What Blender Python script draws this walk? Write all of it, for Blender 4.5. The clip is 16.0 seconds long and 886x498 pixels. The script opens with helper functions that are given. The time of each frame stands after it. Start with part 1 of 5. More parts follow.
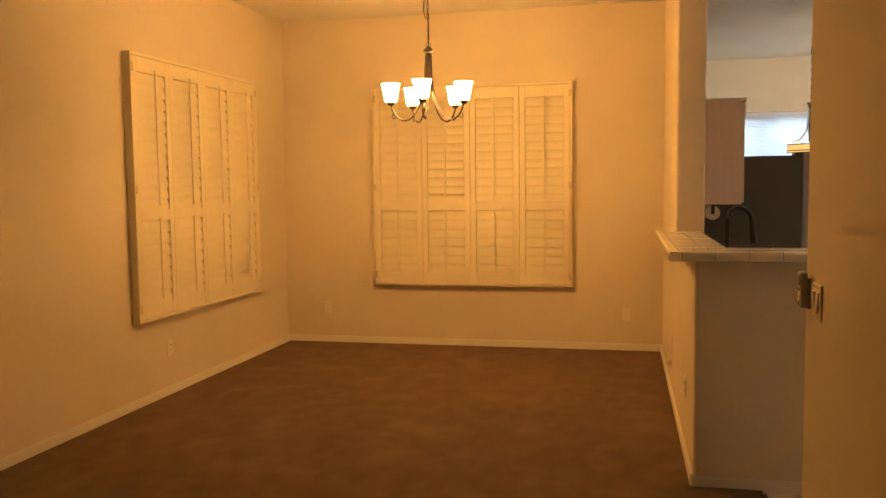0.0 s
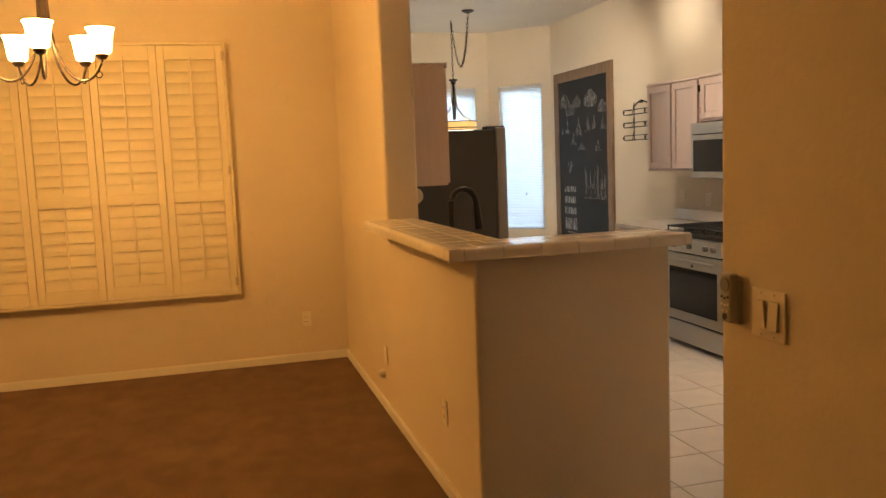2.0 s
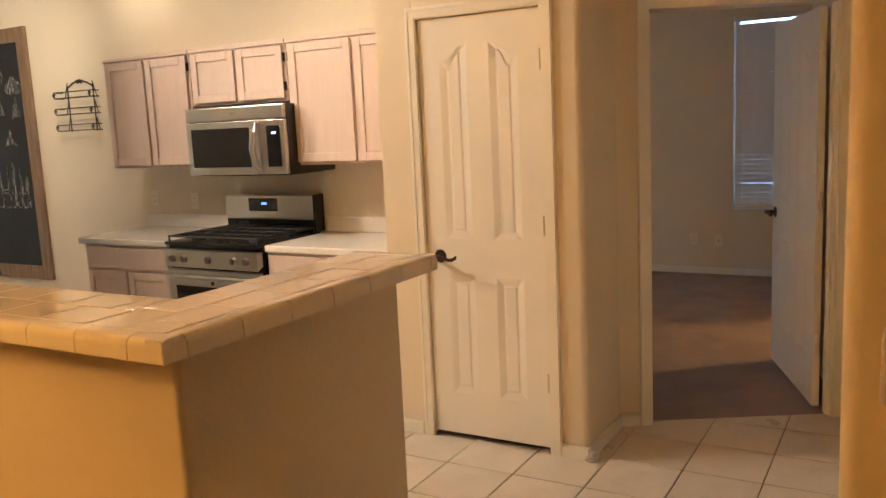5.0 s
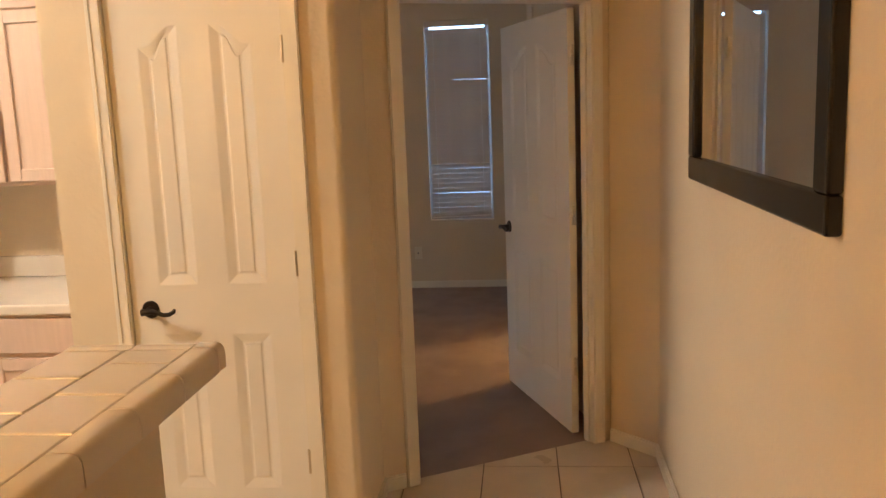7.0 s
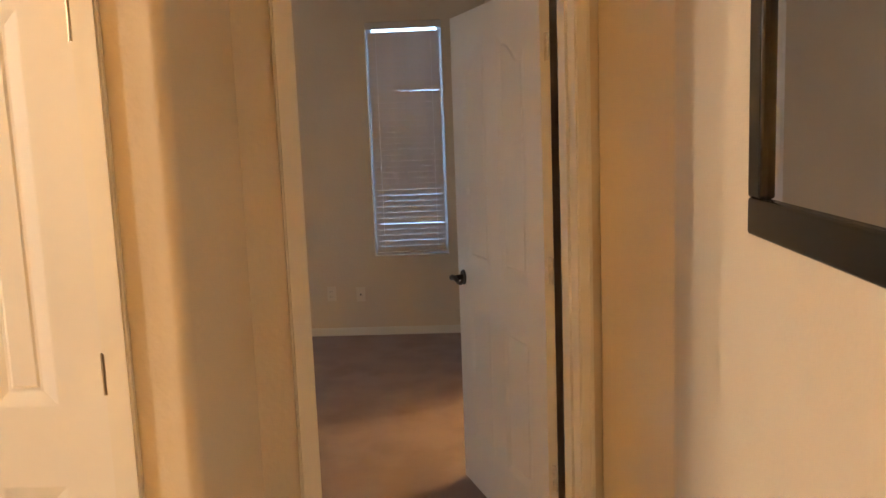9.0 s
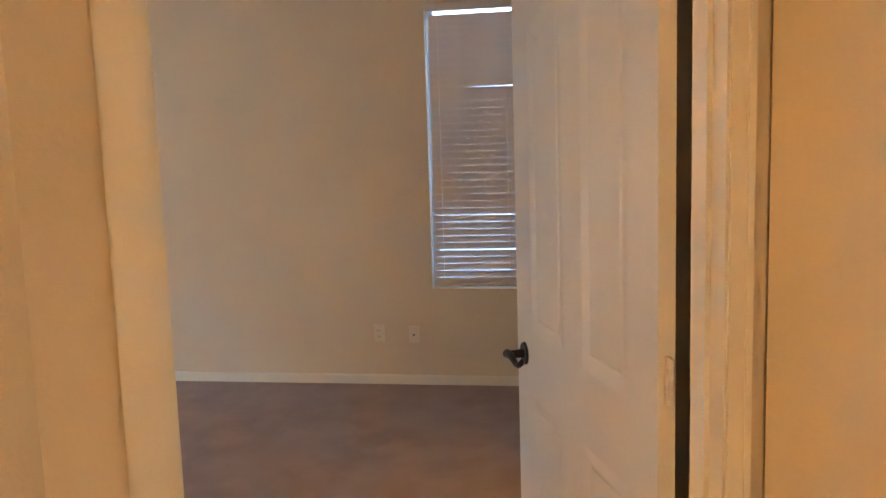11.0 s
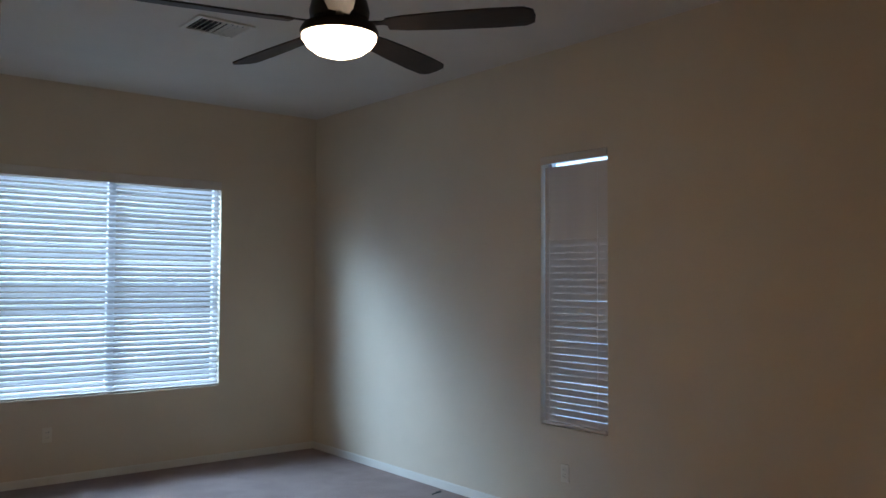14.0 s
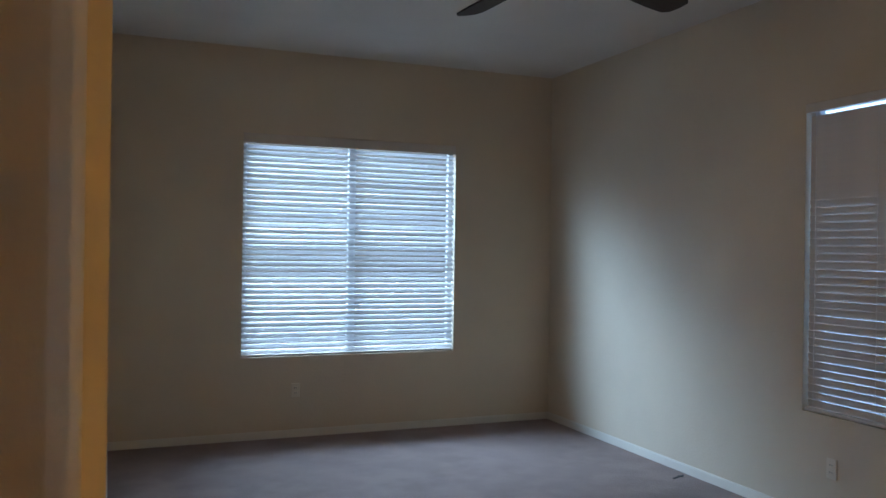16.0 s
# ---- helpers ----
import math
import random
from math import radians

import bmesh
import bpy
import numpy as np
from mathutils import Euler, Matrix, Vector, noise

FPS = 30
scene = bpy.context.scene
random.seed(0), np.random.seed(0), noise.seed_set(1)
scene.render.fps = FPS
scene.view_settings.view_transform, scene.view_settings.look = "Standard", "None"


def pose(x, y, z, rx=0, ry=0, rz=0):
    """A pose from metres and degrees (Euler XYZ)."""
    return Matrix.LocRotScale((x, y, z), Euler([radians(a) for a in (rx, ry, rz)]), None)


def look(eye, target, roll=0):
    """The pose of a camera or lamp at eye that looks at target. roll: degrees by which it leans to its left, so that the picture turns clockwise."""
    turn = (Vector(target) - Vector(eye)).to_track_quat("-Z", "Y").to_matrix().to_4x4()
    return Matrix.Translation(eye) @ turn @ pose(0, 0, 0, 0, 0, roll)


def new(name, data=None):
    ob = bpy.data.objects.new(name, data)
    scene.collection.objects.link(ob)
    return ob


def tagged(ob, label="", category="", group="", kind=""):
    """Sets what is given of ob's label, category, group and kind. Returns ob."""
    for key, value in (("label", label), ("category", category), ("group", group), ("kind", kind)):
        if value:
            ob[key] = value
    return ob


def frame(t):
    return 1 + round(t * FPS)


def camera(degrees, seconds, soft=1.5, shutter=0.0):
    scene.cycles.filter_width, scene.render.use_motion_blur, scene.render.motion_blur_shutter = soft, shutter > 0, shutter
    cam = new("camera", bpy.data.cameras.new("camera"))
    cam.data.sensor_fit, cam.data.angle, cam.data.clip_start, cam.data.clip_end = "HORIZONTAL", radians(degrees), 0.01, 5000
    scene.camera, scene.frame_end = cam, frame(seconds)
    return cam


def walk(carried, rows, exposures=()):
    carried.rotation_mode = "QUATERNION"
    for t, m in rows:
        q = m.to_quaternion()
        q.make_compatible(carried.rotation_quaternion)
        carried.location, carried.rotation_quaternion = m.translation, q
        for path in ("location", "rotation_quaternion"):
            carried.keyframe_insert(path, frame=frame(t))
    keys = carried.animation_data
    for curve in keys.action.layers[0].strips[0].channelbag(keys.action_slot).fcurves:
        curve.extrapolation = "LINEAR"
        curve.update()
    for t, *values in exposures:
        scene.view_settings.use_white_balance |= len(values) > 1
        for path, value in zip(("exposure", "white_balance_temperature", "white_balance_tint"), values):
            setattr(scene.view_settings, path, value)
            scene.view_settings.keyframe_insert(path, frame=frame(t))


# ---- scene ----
cam = camera(56.5, 16.0)
PATH = [
    (0, (0.775, 0.307, 1.536), (0.35, 2.255, 1.379), -0.7),
    (0.5, (0.624, 0.595, 1.563), (0.401, 2.575, 1.384), -1.3),
    (1, (0.459, 0.86, 1.589), (0.434, 2.85, 1.389), -1.7),
    (1.5, (0.344, 1.177, 1.538), (0.575, 3.153, 1.34), -1.9),
    (2, (0.184, 1.516, 1.53), (0.711, 3.433, 1.313), -2.3),
    (2.5, (0.013, 1.819, 1.539), (0.783, 3.651, 1.304), -2.4),
    (3, (-0.108, 2.131, 1.55), (0.866, 3.86, 1.301), -2.7),
    (3.5, (-0.139, 2.424, 1.567), (1.02, 4.032, 1.302), -2.8),
    (4, (-0.125, 2.704, 1.576), (1.227, 4.152, 1.299), -2.8),
    (4.5, (-0.098, 2.974, 1.58), (1.459, 4.196, 1.289), -2.8),
    (5, (-0.009, 3.212, 1.569), (1.704, 4.198, 1.266), -2.7),
    (7.5, (0.844, 3.925, 1.587), (2.817, 4.045, 1.281), -2.2),
    (8, (1.108, 3.949, 1.563), (3.084, 4.052, 1.271), -2.2),
    (8.5, (1.417, 3.881, 1.575), (3.394, 3.979, 1.291), -2.2),
    (11, (2.969, 3.782, 1.541), (4.928, 4.1, 1.289), -1.8),
    (11.5, (3.205, 3.79, 1.559), (5.127, 4.292, 1.323), -1.3),
    (12, (3.478, 3.812, 1.548), (5.326, 4.555, 1.36), -1.0),
    (12.5, (3.692, 3.847, 1.535), (5.455, 4.786, 1.439), -0.7),
    (13, (3.855, 3.865, 1.56), (5.49, 5.018, 1.556), -0.5),
    (13.5, (4.006, 3.872, 1.583), (5.441, 5.265, 1.635), -0.2),
    (14, (4.109, 3.906, 1.562), (5.365, 5.46, 1.642), 0.3),
    (14.5, (4.162, 3.944, 1.571), (5.292, 5.593, 1.653), 0.5),
    (15, (4.23, 3.968, 1.557), (5.214, 5.707, 1.636), 0.6),
    (15.5, (4.286, 4.029, 1.549), (5.132, 5.841, 1.6), 0.7),
    (16, (4.338, 4.138, 1.533), (5.091, 5.991, 1.533), 0.8),
]
walk(cam, [(t, look(eye, target, roll)) for t, eye, target, roll in PATH],
     exposures=[(0.0, 1.3), (1.0, 1.15), (2.5, 1.28), (5.2, 1.55), (8.7, 1.85), (10.8, 2.55), (12.0, 2.5), (12.5, 2.15), (13.0, 1.65), (13.6, 0.95), (14.2, 0.62), (16.0, 0.58)])

# ---- light ----
world = bpy.data.worlds.new("dusk_sky")
scene.world = world
world.use_nodes = True
wn = world.node_tree.nodes
wl = world.node_tree.links
sky = wn.new("ShaderNodeTexSky")
sky.sky_type = "NISHITA"
sky.sun_disc = False
sky.sun_elevation = radians(19)
sky.sun_rotation = radians(302)
wn["Background"].inputs[1].default_value = 0.05
wl.new(sky.outputs[0], wn["Background"].inputs[0])


def lamp(name, kind, m, energy, color, **more):
    data = bpy.data.lights.new(name, kind)
    data.energy, data.color = energy, color
    for key, value in more.items():
        if key == "radius":
            data.shadow_soft_size = value
        elif key == "size":
            data.shape, data.size, data.size_y = "RECTANGLE", value[0], value[1]
        elif key == "spot":
            data.spot_size, data.spot_blend = radians(value), 1.0
        elif key == "angle":
            data.angle = radians(value)
    ob = new(name, data)
    ob.matrix_world = m
    return ob


WARM = (1.0, 0.49, 0.125)
NEUTRAL = (1.0, 0.82, 0.62)
SKYBLUE = (0.45, 0.69, 1.0)
SHADE_GLOW = 46.0
FAN_GLOW = 8.5
SUN_WAY = Vector((0.80, -0.52, -0.50))
# wide blue sun lamp standing in for the glow of the western dusk sky
lamp("sky_glow_sun", "SUN", look((0, 0, 20), Vector((0, 0, 20)) + SUN_WAY), 3.2, (0.44, 0.67, 1.0), angle=34)
lamp("window_daylight_north", "AREA", look((5.5, 13.0, 4.1), (6.22, 10.8, 1.5)), 430, SKYBLUE, size=(4.6, 1.6))
lamp("bathroom_bulb", "POINT", pose(7.45, 1.35, 1.95), 62, (1.0, 0.60, 0.22), radius=0.08)
for hx, way, power, cone in ((2.51, (0.5, -0.75, -0.62), 54, 100), (3.07, (0.05, 0.88, -0.48), 78, 125), (3.61, (0.6, 0.1, -0.6), 10, 130)):
    d = Vector(way).normalized()
    at = Vector((hx, 7.98, 3.005)) + d * 0.085
    lamp("track_bulb", "SPOT", look(at, at + d), power, NEUTRAL, radius=0.035, spot=cone)
# extra spot with no known source, added to brighten the pantry and cabinets
lamp("added_pantry_fill", "SPOT", look((2.15, 7.1, 3.07), (3.4, 5.4, 1.2)), 76, NEUTRAL, radius=0.05, spot=102)

# ---- mesh helpers ----


def box(bm, x0, y0, z0, x1, y1, z1, bevel=0.0, seg=2):
    m = Matrix.Translation(((x0 + x1) / 2, (y0 + y1) / 2, (z0 + z1) / 2)) @ Matrix.Diagonal((x1 - x0, y1 - y0, z1 - z0, 1))
    made = bmesh.ops.create_cube(bm, size=1, matrix=m)
    if bevel:
        edges = {e for v in made["verts"] for e in v.link_edges}
        bmesh.ops.bevel(bm, geom=list(edges), offset=bevel, segments=seg, profile=0.5, affect="EDGES")
    return bm


def boxes(*rows, bevel=0.0, seg=2):
    bm = bmesh.new()
    for r in rows:
        box(bm, *r, bevel=bevel, seg=seg)
    return bm


def round_poly(points):
    """Points of (x, y) or (x, y, radius): corners with a radius become arcs."""
    out = []
    n = len(points)
    for i, p in enumerate(points):
        if len(p) < 3:
            out.append((p[0], p[1]))
            continue
        c, a, b = Vector(p[:2]), Vector(points[i - 1][:2]), Vector(points[(i + 1) % n][:2])
        da, db = (a - c).normalized(), (b - c).normalized()
        half = da.angle(db) / 2
        back = p[2] / math.tan(half)
        s, e = c + da * back, c + db * back
        centre = c + (da + db).normalized() * (p[2] / math.sin(half))
        for k in range(7):
            q = s.lerp(e, k / 6) - centre
            out.append(tuple(centre + q.normalized() * p[2]))
    return out


def prism(bm, points, z0, z1):
    pts = round_poly(points)
    low = [bm.verts.new((x, y, z0)) for x, y in pts]
    top = [bm.verts.new((x, y, z1)) for x, y in pts]
    bm.faces.new(low[::-1])
    bm.faces.new(top)
    for i in range(len(pts)):
        j = (i + 1) % len(pts)
        bm.faces.new((low[i], low[j], top[j], top[i]))
    bmesh.ops.recalc_face_normals(bm, faces=bm.faces[:])
    return bm


def tube(bm, points, radius, sides=8, closed=False):
    """A round bar along the points; radius may be a list."""
    pts = [Vector(p) for p in points]
    n = len(pts)
    rings = []
    up = Vector((0, 0, 1))
    for i, p in enumerate(pts):
        if closed:
            d = pts[(i + 1) % n] - pts[i - 1]
        else:
            d = pts[min(i + 1, n - 1)] - pts[max(i - 1, 0)]
        d.normalize()
        ref = up if abs(d.z) < 0.95 else Vector((1, 0, 0))
        a = d.cross(ref).normalized()
        b = d.cross(a).normalized()
        r = radius[i] if isinstance(radius, (list, tuple)) else radius
        rings.append([bm.verts.new(p + (a * math.cos(t) + b * math.sin(t)) * r) for t in (2 * math.pi * k / sides for k in range(sides))])
    last = n if closed else n - 1
    for i in range(last):
        r0, r1 = rings[i], rings[(i + 1) % n]
        for k in range(sides):
            bm.faces.new((r0[k], r0[(k + 1) % sides], r1[(k + 1) % sides], r1[k]))
    if not closed:
        bm.faces.new(rings[0][::-1])
        bm.faces.new(rings[-1])
    bmesh.ops.recalc_face_normals(bm, faces=bm.faces[:])
    return bm


def lathe(bm, profile, centre=(0, 0, 0), sides=24, close=False):
    """A turned shape from (radius, z) rows."""
    cx, cy, cz = centre
    rings = []
    for r, z in profile:
        if r < 1e-5:
            rings.append([bm.verts.new((cx, cy, cz + z))])
        else:
            rings.append([bm.verts.new((cx + r * math.cos(t), cy + r * math.sin(t), cz + z)) for t in (2 * math.pi * k / sides for k in range(sides))])
    for r0, r1 in zip(rings, rings[1:]):
        for k in range(sides):
            a, b = r0[k % len(r0)], r0[(k + 1) % len(r0)]
            c, d = r1[(k + 1) % len(r1)], r1[k % len(r1)]
            f = [v for i, v in enumerate((a, b, c, d)) if v not in (a, b, c, d)[:i]]
            if len(f) > 2:
                bm.faces.new(f)
    bmesh.ops.recalc_face_normals(bm, faces=bm.faces[:])
    return bm


def part(name, bm, material, parent=None, label="", smooth=False, m=None):
    me = bpy.data.meshes.new(name)
    bm.to_mesh(me)
    bm.free()
    me.materials.append(material)
    if smooth:
        me.shade_smooth()
        me.set_sharp_from_angle(angle=radians(40))
    ob = new(name, me)
    if parent:
        ob.parent = parent
    if m is not None:
        ob.matrix_basis = m
    if label:
        tagged(ob, label)
    return ob


def thing(name, m, label, category, group="", kind=""):
    ob = new(name)
    ob.empty_display_size = 0.1
    ob.matrix_basis = m
    return tagged(ob, label, category, group, kind)


def structure(name, bm, material, label, category, smooth=False):
    return tagged(part(name, bm, material, smooth=smooth), label, category, kind="structure")


def place(x, y, z=0.0, rz=0.0):
    return pose(x, y, z, 0, 0, rz)


# ---- materials ----


def material(name, color, rough=0.5, metal=0.0, grain=None, bump=None, stain=None, rough_var=0.0, **more):
    """grain: (scale, amount, darker colour factor); bump: (scale, strength, distance); stain: (scale, amount, colour)."""
    mat = bpy.data.materials.new(name)
    mat.use_nodes = True
    nodes, links = mat.node_tree.nodes, mat.node_tree.links
    b = nodes["Principled BSDF"]
    b.inputs["Base Color"].default_value = (*color, 1)
    b.inputs["Roughness"].default_value = rough
    b.inputs["Metallic"].default_value = metal
    for key, value in more.items():
        b.inputs[key.replace("_", " ")].default_value = value
    coord = nodes.new("ShaderNodeTexCoord")
    out = None

    def noise_node(scale, detail=4.0, stretch=None):
        t = nodes.new("ShaderNodeTexNoise")
        t.inputs["Scale"].default_value = scale
        t.inputs["Detail"].default_value = detail
        if stretch:
            mp = nodes.new("ShaderNodeMapping")
            mp.inputs["Scale"].default_value = stretch
            links.new(coord.outputs["Object"], mp.inputs[0])
            links.new(mp.outputs[0], t.inputs["Vector"])
        else:
            links.new(coord.outputs["Object"], t.inputs["Vector"])
        return t

    def mixed(first, second, fac, lo, hi):
        r = nodes.new("ShaderNodeMapRange")
        r.inputs[1].default_value, r.inputs[2].default_value = lo, hi
        r.clamp = True
        links.new(fac, r.inputs[0])
        mx = nodes.new("ShaderNodeMix")
        mx.data_type = "RGBA"
        links.new(r.outputs[0], mx.inputs[0])
        for val, slot in ((first, mx.inputs[6]), (second, mx.inputs[7])):
            if isinstance(val, tuple):
                slot.default_value = (*val, 1)
            else:
                links.new(val, slot)
        return mx.outputs[2]

    base = color
    if grain:
        scale, factor, *stretch = grain
        t = noise_node(scale, 6.0, stretch[0] if stretch else None)
        base = mixed(color, tuple(c * factor for c in color), t.outputs[0], 0.4, 0.65)
    if stain:
        scale, amount, tone = stain
        t = noise_node(scale, 3.0)
        base = mixed(base, tone, t.outputs[0], 0.52, 0.52 + 0.3 / max(amount, 0.01))
    if not isinstance(base, tuple):
        links.new(base, b.inputs["Base Color"])
    if rough_var:
        t = noise_node(6.0, 4.0)
        r = nodes.new("ShaderNodeMapRange")
        r.inputs[3].default_value, r.inputs[4].default_value = max(rough - rough_var, 0.02), rough + rough_var
        links.new(t.outputs[0], r.inputs[0])
        links.new(r.outputs[0], b.inputs["Roughness"])
    if bump:
        scale, strength, dist = bump[:3]
        t = noise_node(scale, 3.0, bump[3] if len(bump) > 3 else None)
        bp = nodes.new("ShaderNodeBump")
        bp.inputs["Strength"].default_value, bp.inputs["Distance"].default_value = strength, dist
        links.new(t.outputs[0], bp.inputs["Height"])
        links.new(bp.outputs[0], b.inputs["Normal"])
    return mat


def glowing(name, color, strength, rough=0.4, base=(0.9, 0.88, 0.84)):
    mat = material(name, base, rough)
    b = mat.node_tree.nodes["Principled BSDF"]
    b.inputs["Emission Color"].default_value = (*color, 1)
    b.inputs["Emission Strength"].default_value = strength
    return mat


WALL = material("cream_textured_wall_paint", (0.72, 0.63, 0.49), 0.75, grain=(1.3, 0.95), bump=(55, 0.35, 0.004), stain=(0.9, 0.25, (0.68, 0.58, 0.43)))
CEILING = material("white_textured_ceiling_paint", (0.74, 0.71, 0.65), 0.85, grain=(2.0, 0.96), bump=(40, 0.4, 0.005))
TRIM = material("white_semi_gloss_trim_paint", (0.80, 0.77, 0.69), 0.38, grain=(3.0, 0.96), bump=(30, 0.05, 0.002))
DOORPAINT = material("white_semi_gloss_door_paint", (0.80, 0.78, 0.73), 0.35, grain=(2.0, 0.96), bump=(60, 0.08, 0.001, (4, 4, 0.4)))
CARPET = material("brown_cut_pile_carpet", (0.20, 0.122, 0.070), 0.98, grain=(8.0, 0.84, (1, 0.7, 1)), bump=(420, 0.9, 0.01), stain=(2.6, 0.75, (0.27, 0.172, 0.102)))
CARPET_BED = material("mauve_beige_cut_pile_carpet", (0.40, 0.305, 0.28), 0.98, grain=(4.0, 0.82), bump=(420, 0.9, 0.01), stain=(2.0, 0.5, (0.47, 0.365, 0.335)))
SHUTTER = material("cream_painted_shutter", (0.80, 0.72, 0.54), 0.42, grain=(4.0, 0.95), bump=(40, 0.04, 0.001))
GROUT = material("grey_brown_grout", (0.20, 0.16, 0.13), 0.9, grain=(30, 0.8))
CABINET = material("pink_whitewashed_maple", (0.70, 0.55, 0.475), 0.42, grain=(7.0, 0.94, (6, 6, 0.5)), bump=(60, 0.08, 0.001, (6, 6, 0.5)))
STEEL = material("brushed_stainless_steel", (0.56, 0.54, 0.50), 0.30, 1.0, rough_var=0.06, bump=(200, 0.05, 0.0005, (0.05, 1, 8)))
SLATE = material("dark_slate_fridge_steel", (0.085, 0.083, 0.08), 0.42, 0.6, rough_var=0.05)
BLACK = material("black_enamel", (0.012, 0.012, 0.013), 0.25, rough_var=0.06)
BLACKGLASS = material("black_oven_glass", (0.008, 0.008, 0.010), 0.06)
IRON = material("matt_black_cast_iron", (0.016, 0.016, 0.016), 0.65, bump=(120, 0.2, 0.001))
BRONZE = material("oil_rubbed_bronze", (0.026, 0.019, 0.015), 0.42, 0.45, rough_var=0.08)
BRASS = material("worn_satin_nickel", (0.62, 0.54, 0.40), 0.32, 1.0, rough_var=0.08)
PLASTIC = material("almond_plastic", (0.78, 0.72, 0.60), 0.40)
GREYPLASTIC = material("silver_grey_plastic", (0.42, 0.40, 0.37), 0.45)
DARKPLASTIC = material("dark_plastic", (0.03, 0.03, 0.032), 0.5)
LAMINATE = material("white_counter_tile", (0.80, 0.76, 0.70), 0.18, grain=(5.0, 0.96))
# near-black paint that stands for the shade inside gaps
GAPSHADE = material("dark_gap", (0.02, 0.018, 0.016), 0.9)

# ---- structure ----
CZ = 3.10


def wall_cells(bm, p0, p1, thick, openings=(), z0=0.0, z1=CZ):
    """A straight wall whose room face runs from p0 to p1, thickness to the right of that way, with openings (s0, s1, z0, z1)."""
    a, b = Vector(p0), Vector(p1)
    u = (b - a).normalized()
    n = Vector((u.y, -u.x))
    length = (b - a).length
    ss = sorted({0.0, length, *(v for o in openings for v in o[:2])})
    for s0, s1 in zip(ss, ss[1:]):
        spans = sorted((o[2], o[3]) for o in openings if o[0] <= s0 + 1e-6 and o[1] >= s1 - 1e-6)
        z = z0
        for lo, hi in spans + [(z1, z1)]:
            if lo - z > 1e-4:
                q = [a + u * s0, a + u * s1, a + u * s1 + n * thick, a + u * s0 + n * thick]
                prism(bm, [tuple(v) for v in q], z, lo)
            z = hi
    bmesh.ops.remove_doubles(bm, verts=bm.verts[:], dist=0.0005)
    return bm


def wall(name, label, *args, **kw):
    return structure(name, wall_cells(bmesh.new(), *args, **kw), WALL, label, "wall")


CREAM = "cream painted wall with light orange-peel texture"
# dining room
wall("wall_west", CREAM + " behind the shutters", (-2.665, -1.72), (-2.432, 7.86), -0.12)
wall("wall_north", CREAM + " behind the chandelier", (-2.56, 7.86), (1.13, 7.86), -0.12)
wall("wall_south", CREAM + " closing the dining room", (1.385, -1.6), (-2.80, -1.6), -0.12)
# partition between dining room and kitchen
structure("wall_partition", prism(bmesh.new(), [(1.13, 6.14, 0.018), (1.32, 6.14, 0.018), (1.32, 11.79), (1.13, 11.79)], 0, CZ), WALL,
          "cream partition wall with rounded end above the bar", "wall", smooth=True)
structure("half_wall", prism(bmesh.new(), [(1.125, 4.505, 0.018), (1.969, 4.505, 0.018), (1.969, 4.655), (1.285, 4.655), (1.285, 6.138), (1.125, 6.138)], 0, 1.152), WALL,
          "cream half wall carrying the tiled bar top", "wall", smooth=True)
# switch wall and mirror wall of the hall
structure("wall_hall", prism(bmesh.new(), [(1.385, -1.6), (1.385, 3.302, 0.03), (4.252, 3.258), (4.455, 3.452), (4.56, 3.36), (4.33, 3.148), (1.505, 3.148), (1.505, -1.6)][::-1], 0, CZ), WALL,
          "cream hall wall with rounded corner, switches and mirror", "wall", smooth=True)
# pantry block and the slanted bedroom doorway
P0, U, N = Vector((3.895, 4.465)), Vector((0.49, -0.872)).normalized(), Vector((0.872, 0.49)).normalized()


def slant(s, o=0.0):
    return tuple(P0 + U * s + N * o)


DOOR_S0, DOOR_S1, DOOR_H, WT, WTL = 0.160, 1.062, 2.05, 0.078, 0.180
structure("wall_pantry", prism(bmesh.new(), [(3.42, 4.465, 0.03), (3.895, 4.465), slant(DOOR_S0 - 0.018), slant(DOOR_S0 - 0.018, WTL), (4.292, 4.90, 0.055), (4.305, 5.51), (4.275, 5.51), (4.15, 5.30), (3.54, 5.30), (3.54, 4.62), (3.42, 4.62)], 0, CZ), WALL,
          "cream pantry corner wall with rounded edges", "wall", smooth=True)
structure("wall_pantry_side", boxes((3.42, 5.302, 0, 4.148, 5.51, CZ)), WALL, "cream pantry wall beside the counter", "wall")
structure("wall_pantry_head", boxes((3.42, 4.622, 2.06, 3.538, 5.30, CZ)), WALL, "cream wall above the pantry door", "wall")
structure("wall_doorway_head", prism(bmesh.new(), [slant(DOOR_S0 - 0.016), slant(DOOR_S1 + 0.016), slant(DOOR_S1 + 0.016, WT), slant(DOOR_S0 - 0.016, WTL)], DOOR_H + 0.016, CZ), WALL,
          "cream wall above the slanted bedroom doorway", "wall")
structure("wall_doorway_side", prism(bmesh.new(), [slant(DOOR_S1 + 0.018), slant(1.16), slant(1.16, WT), slant(DOOR_S1 + 0.018, WT)], 0, CZ), WALL,
          "cream narrow wall beside the bedroom doorway", "wall")
# kitchen
wall("wall_east_kitchen", CREAM + " behind cabinets and blackboard", (4.27, 11.06), (4.27, 5.51), -0.07)
wall("wall_bay", CREAM + " of the slanted breakfast nook", (3.66, 11.67), (4.27, 11.06), -0.10, [(0.14, 0.735, 0.60, 2.41)])
wall("wall_north_kitchen", CREAM + " of the breakfast nook", (1.32, 11.67), (3.66, 11.67), -0.12, [(0.43, 2.16, 0.62, 2.41)])
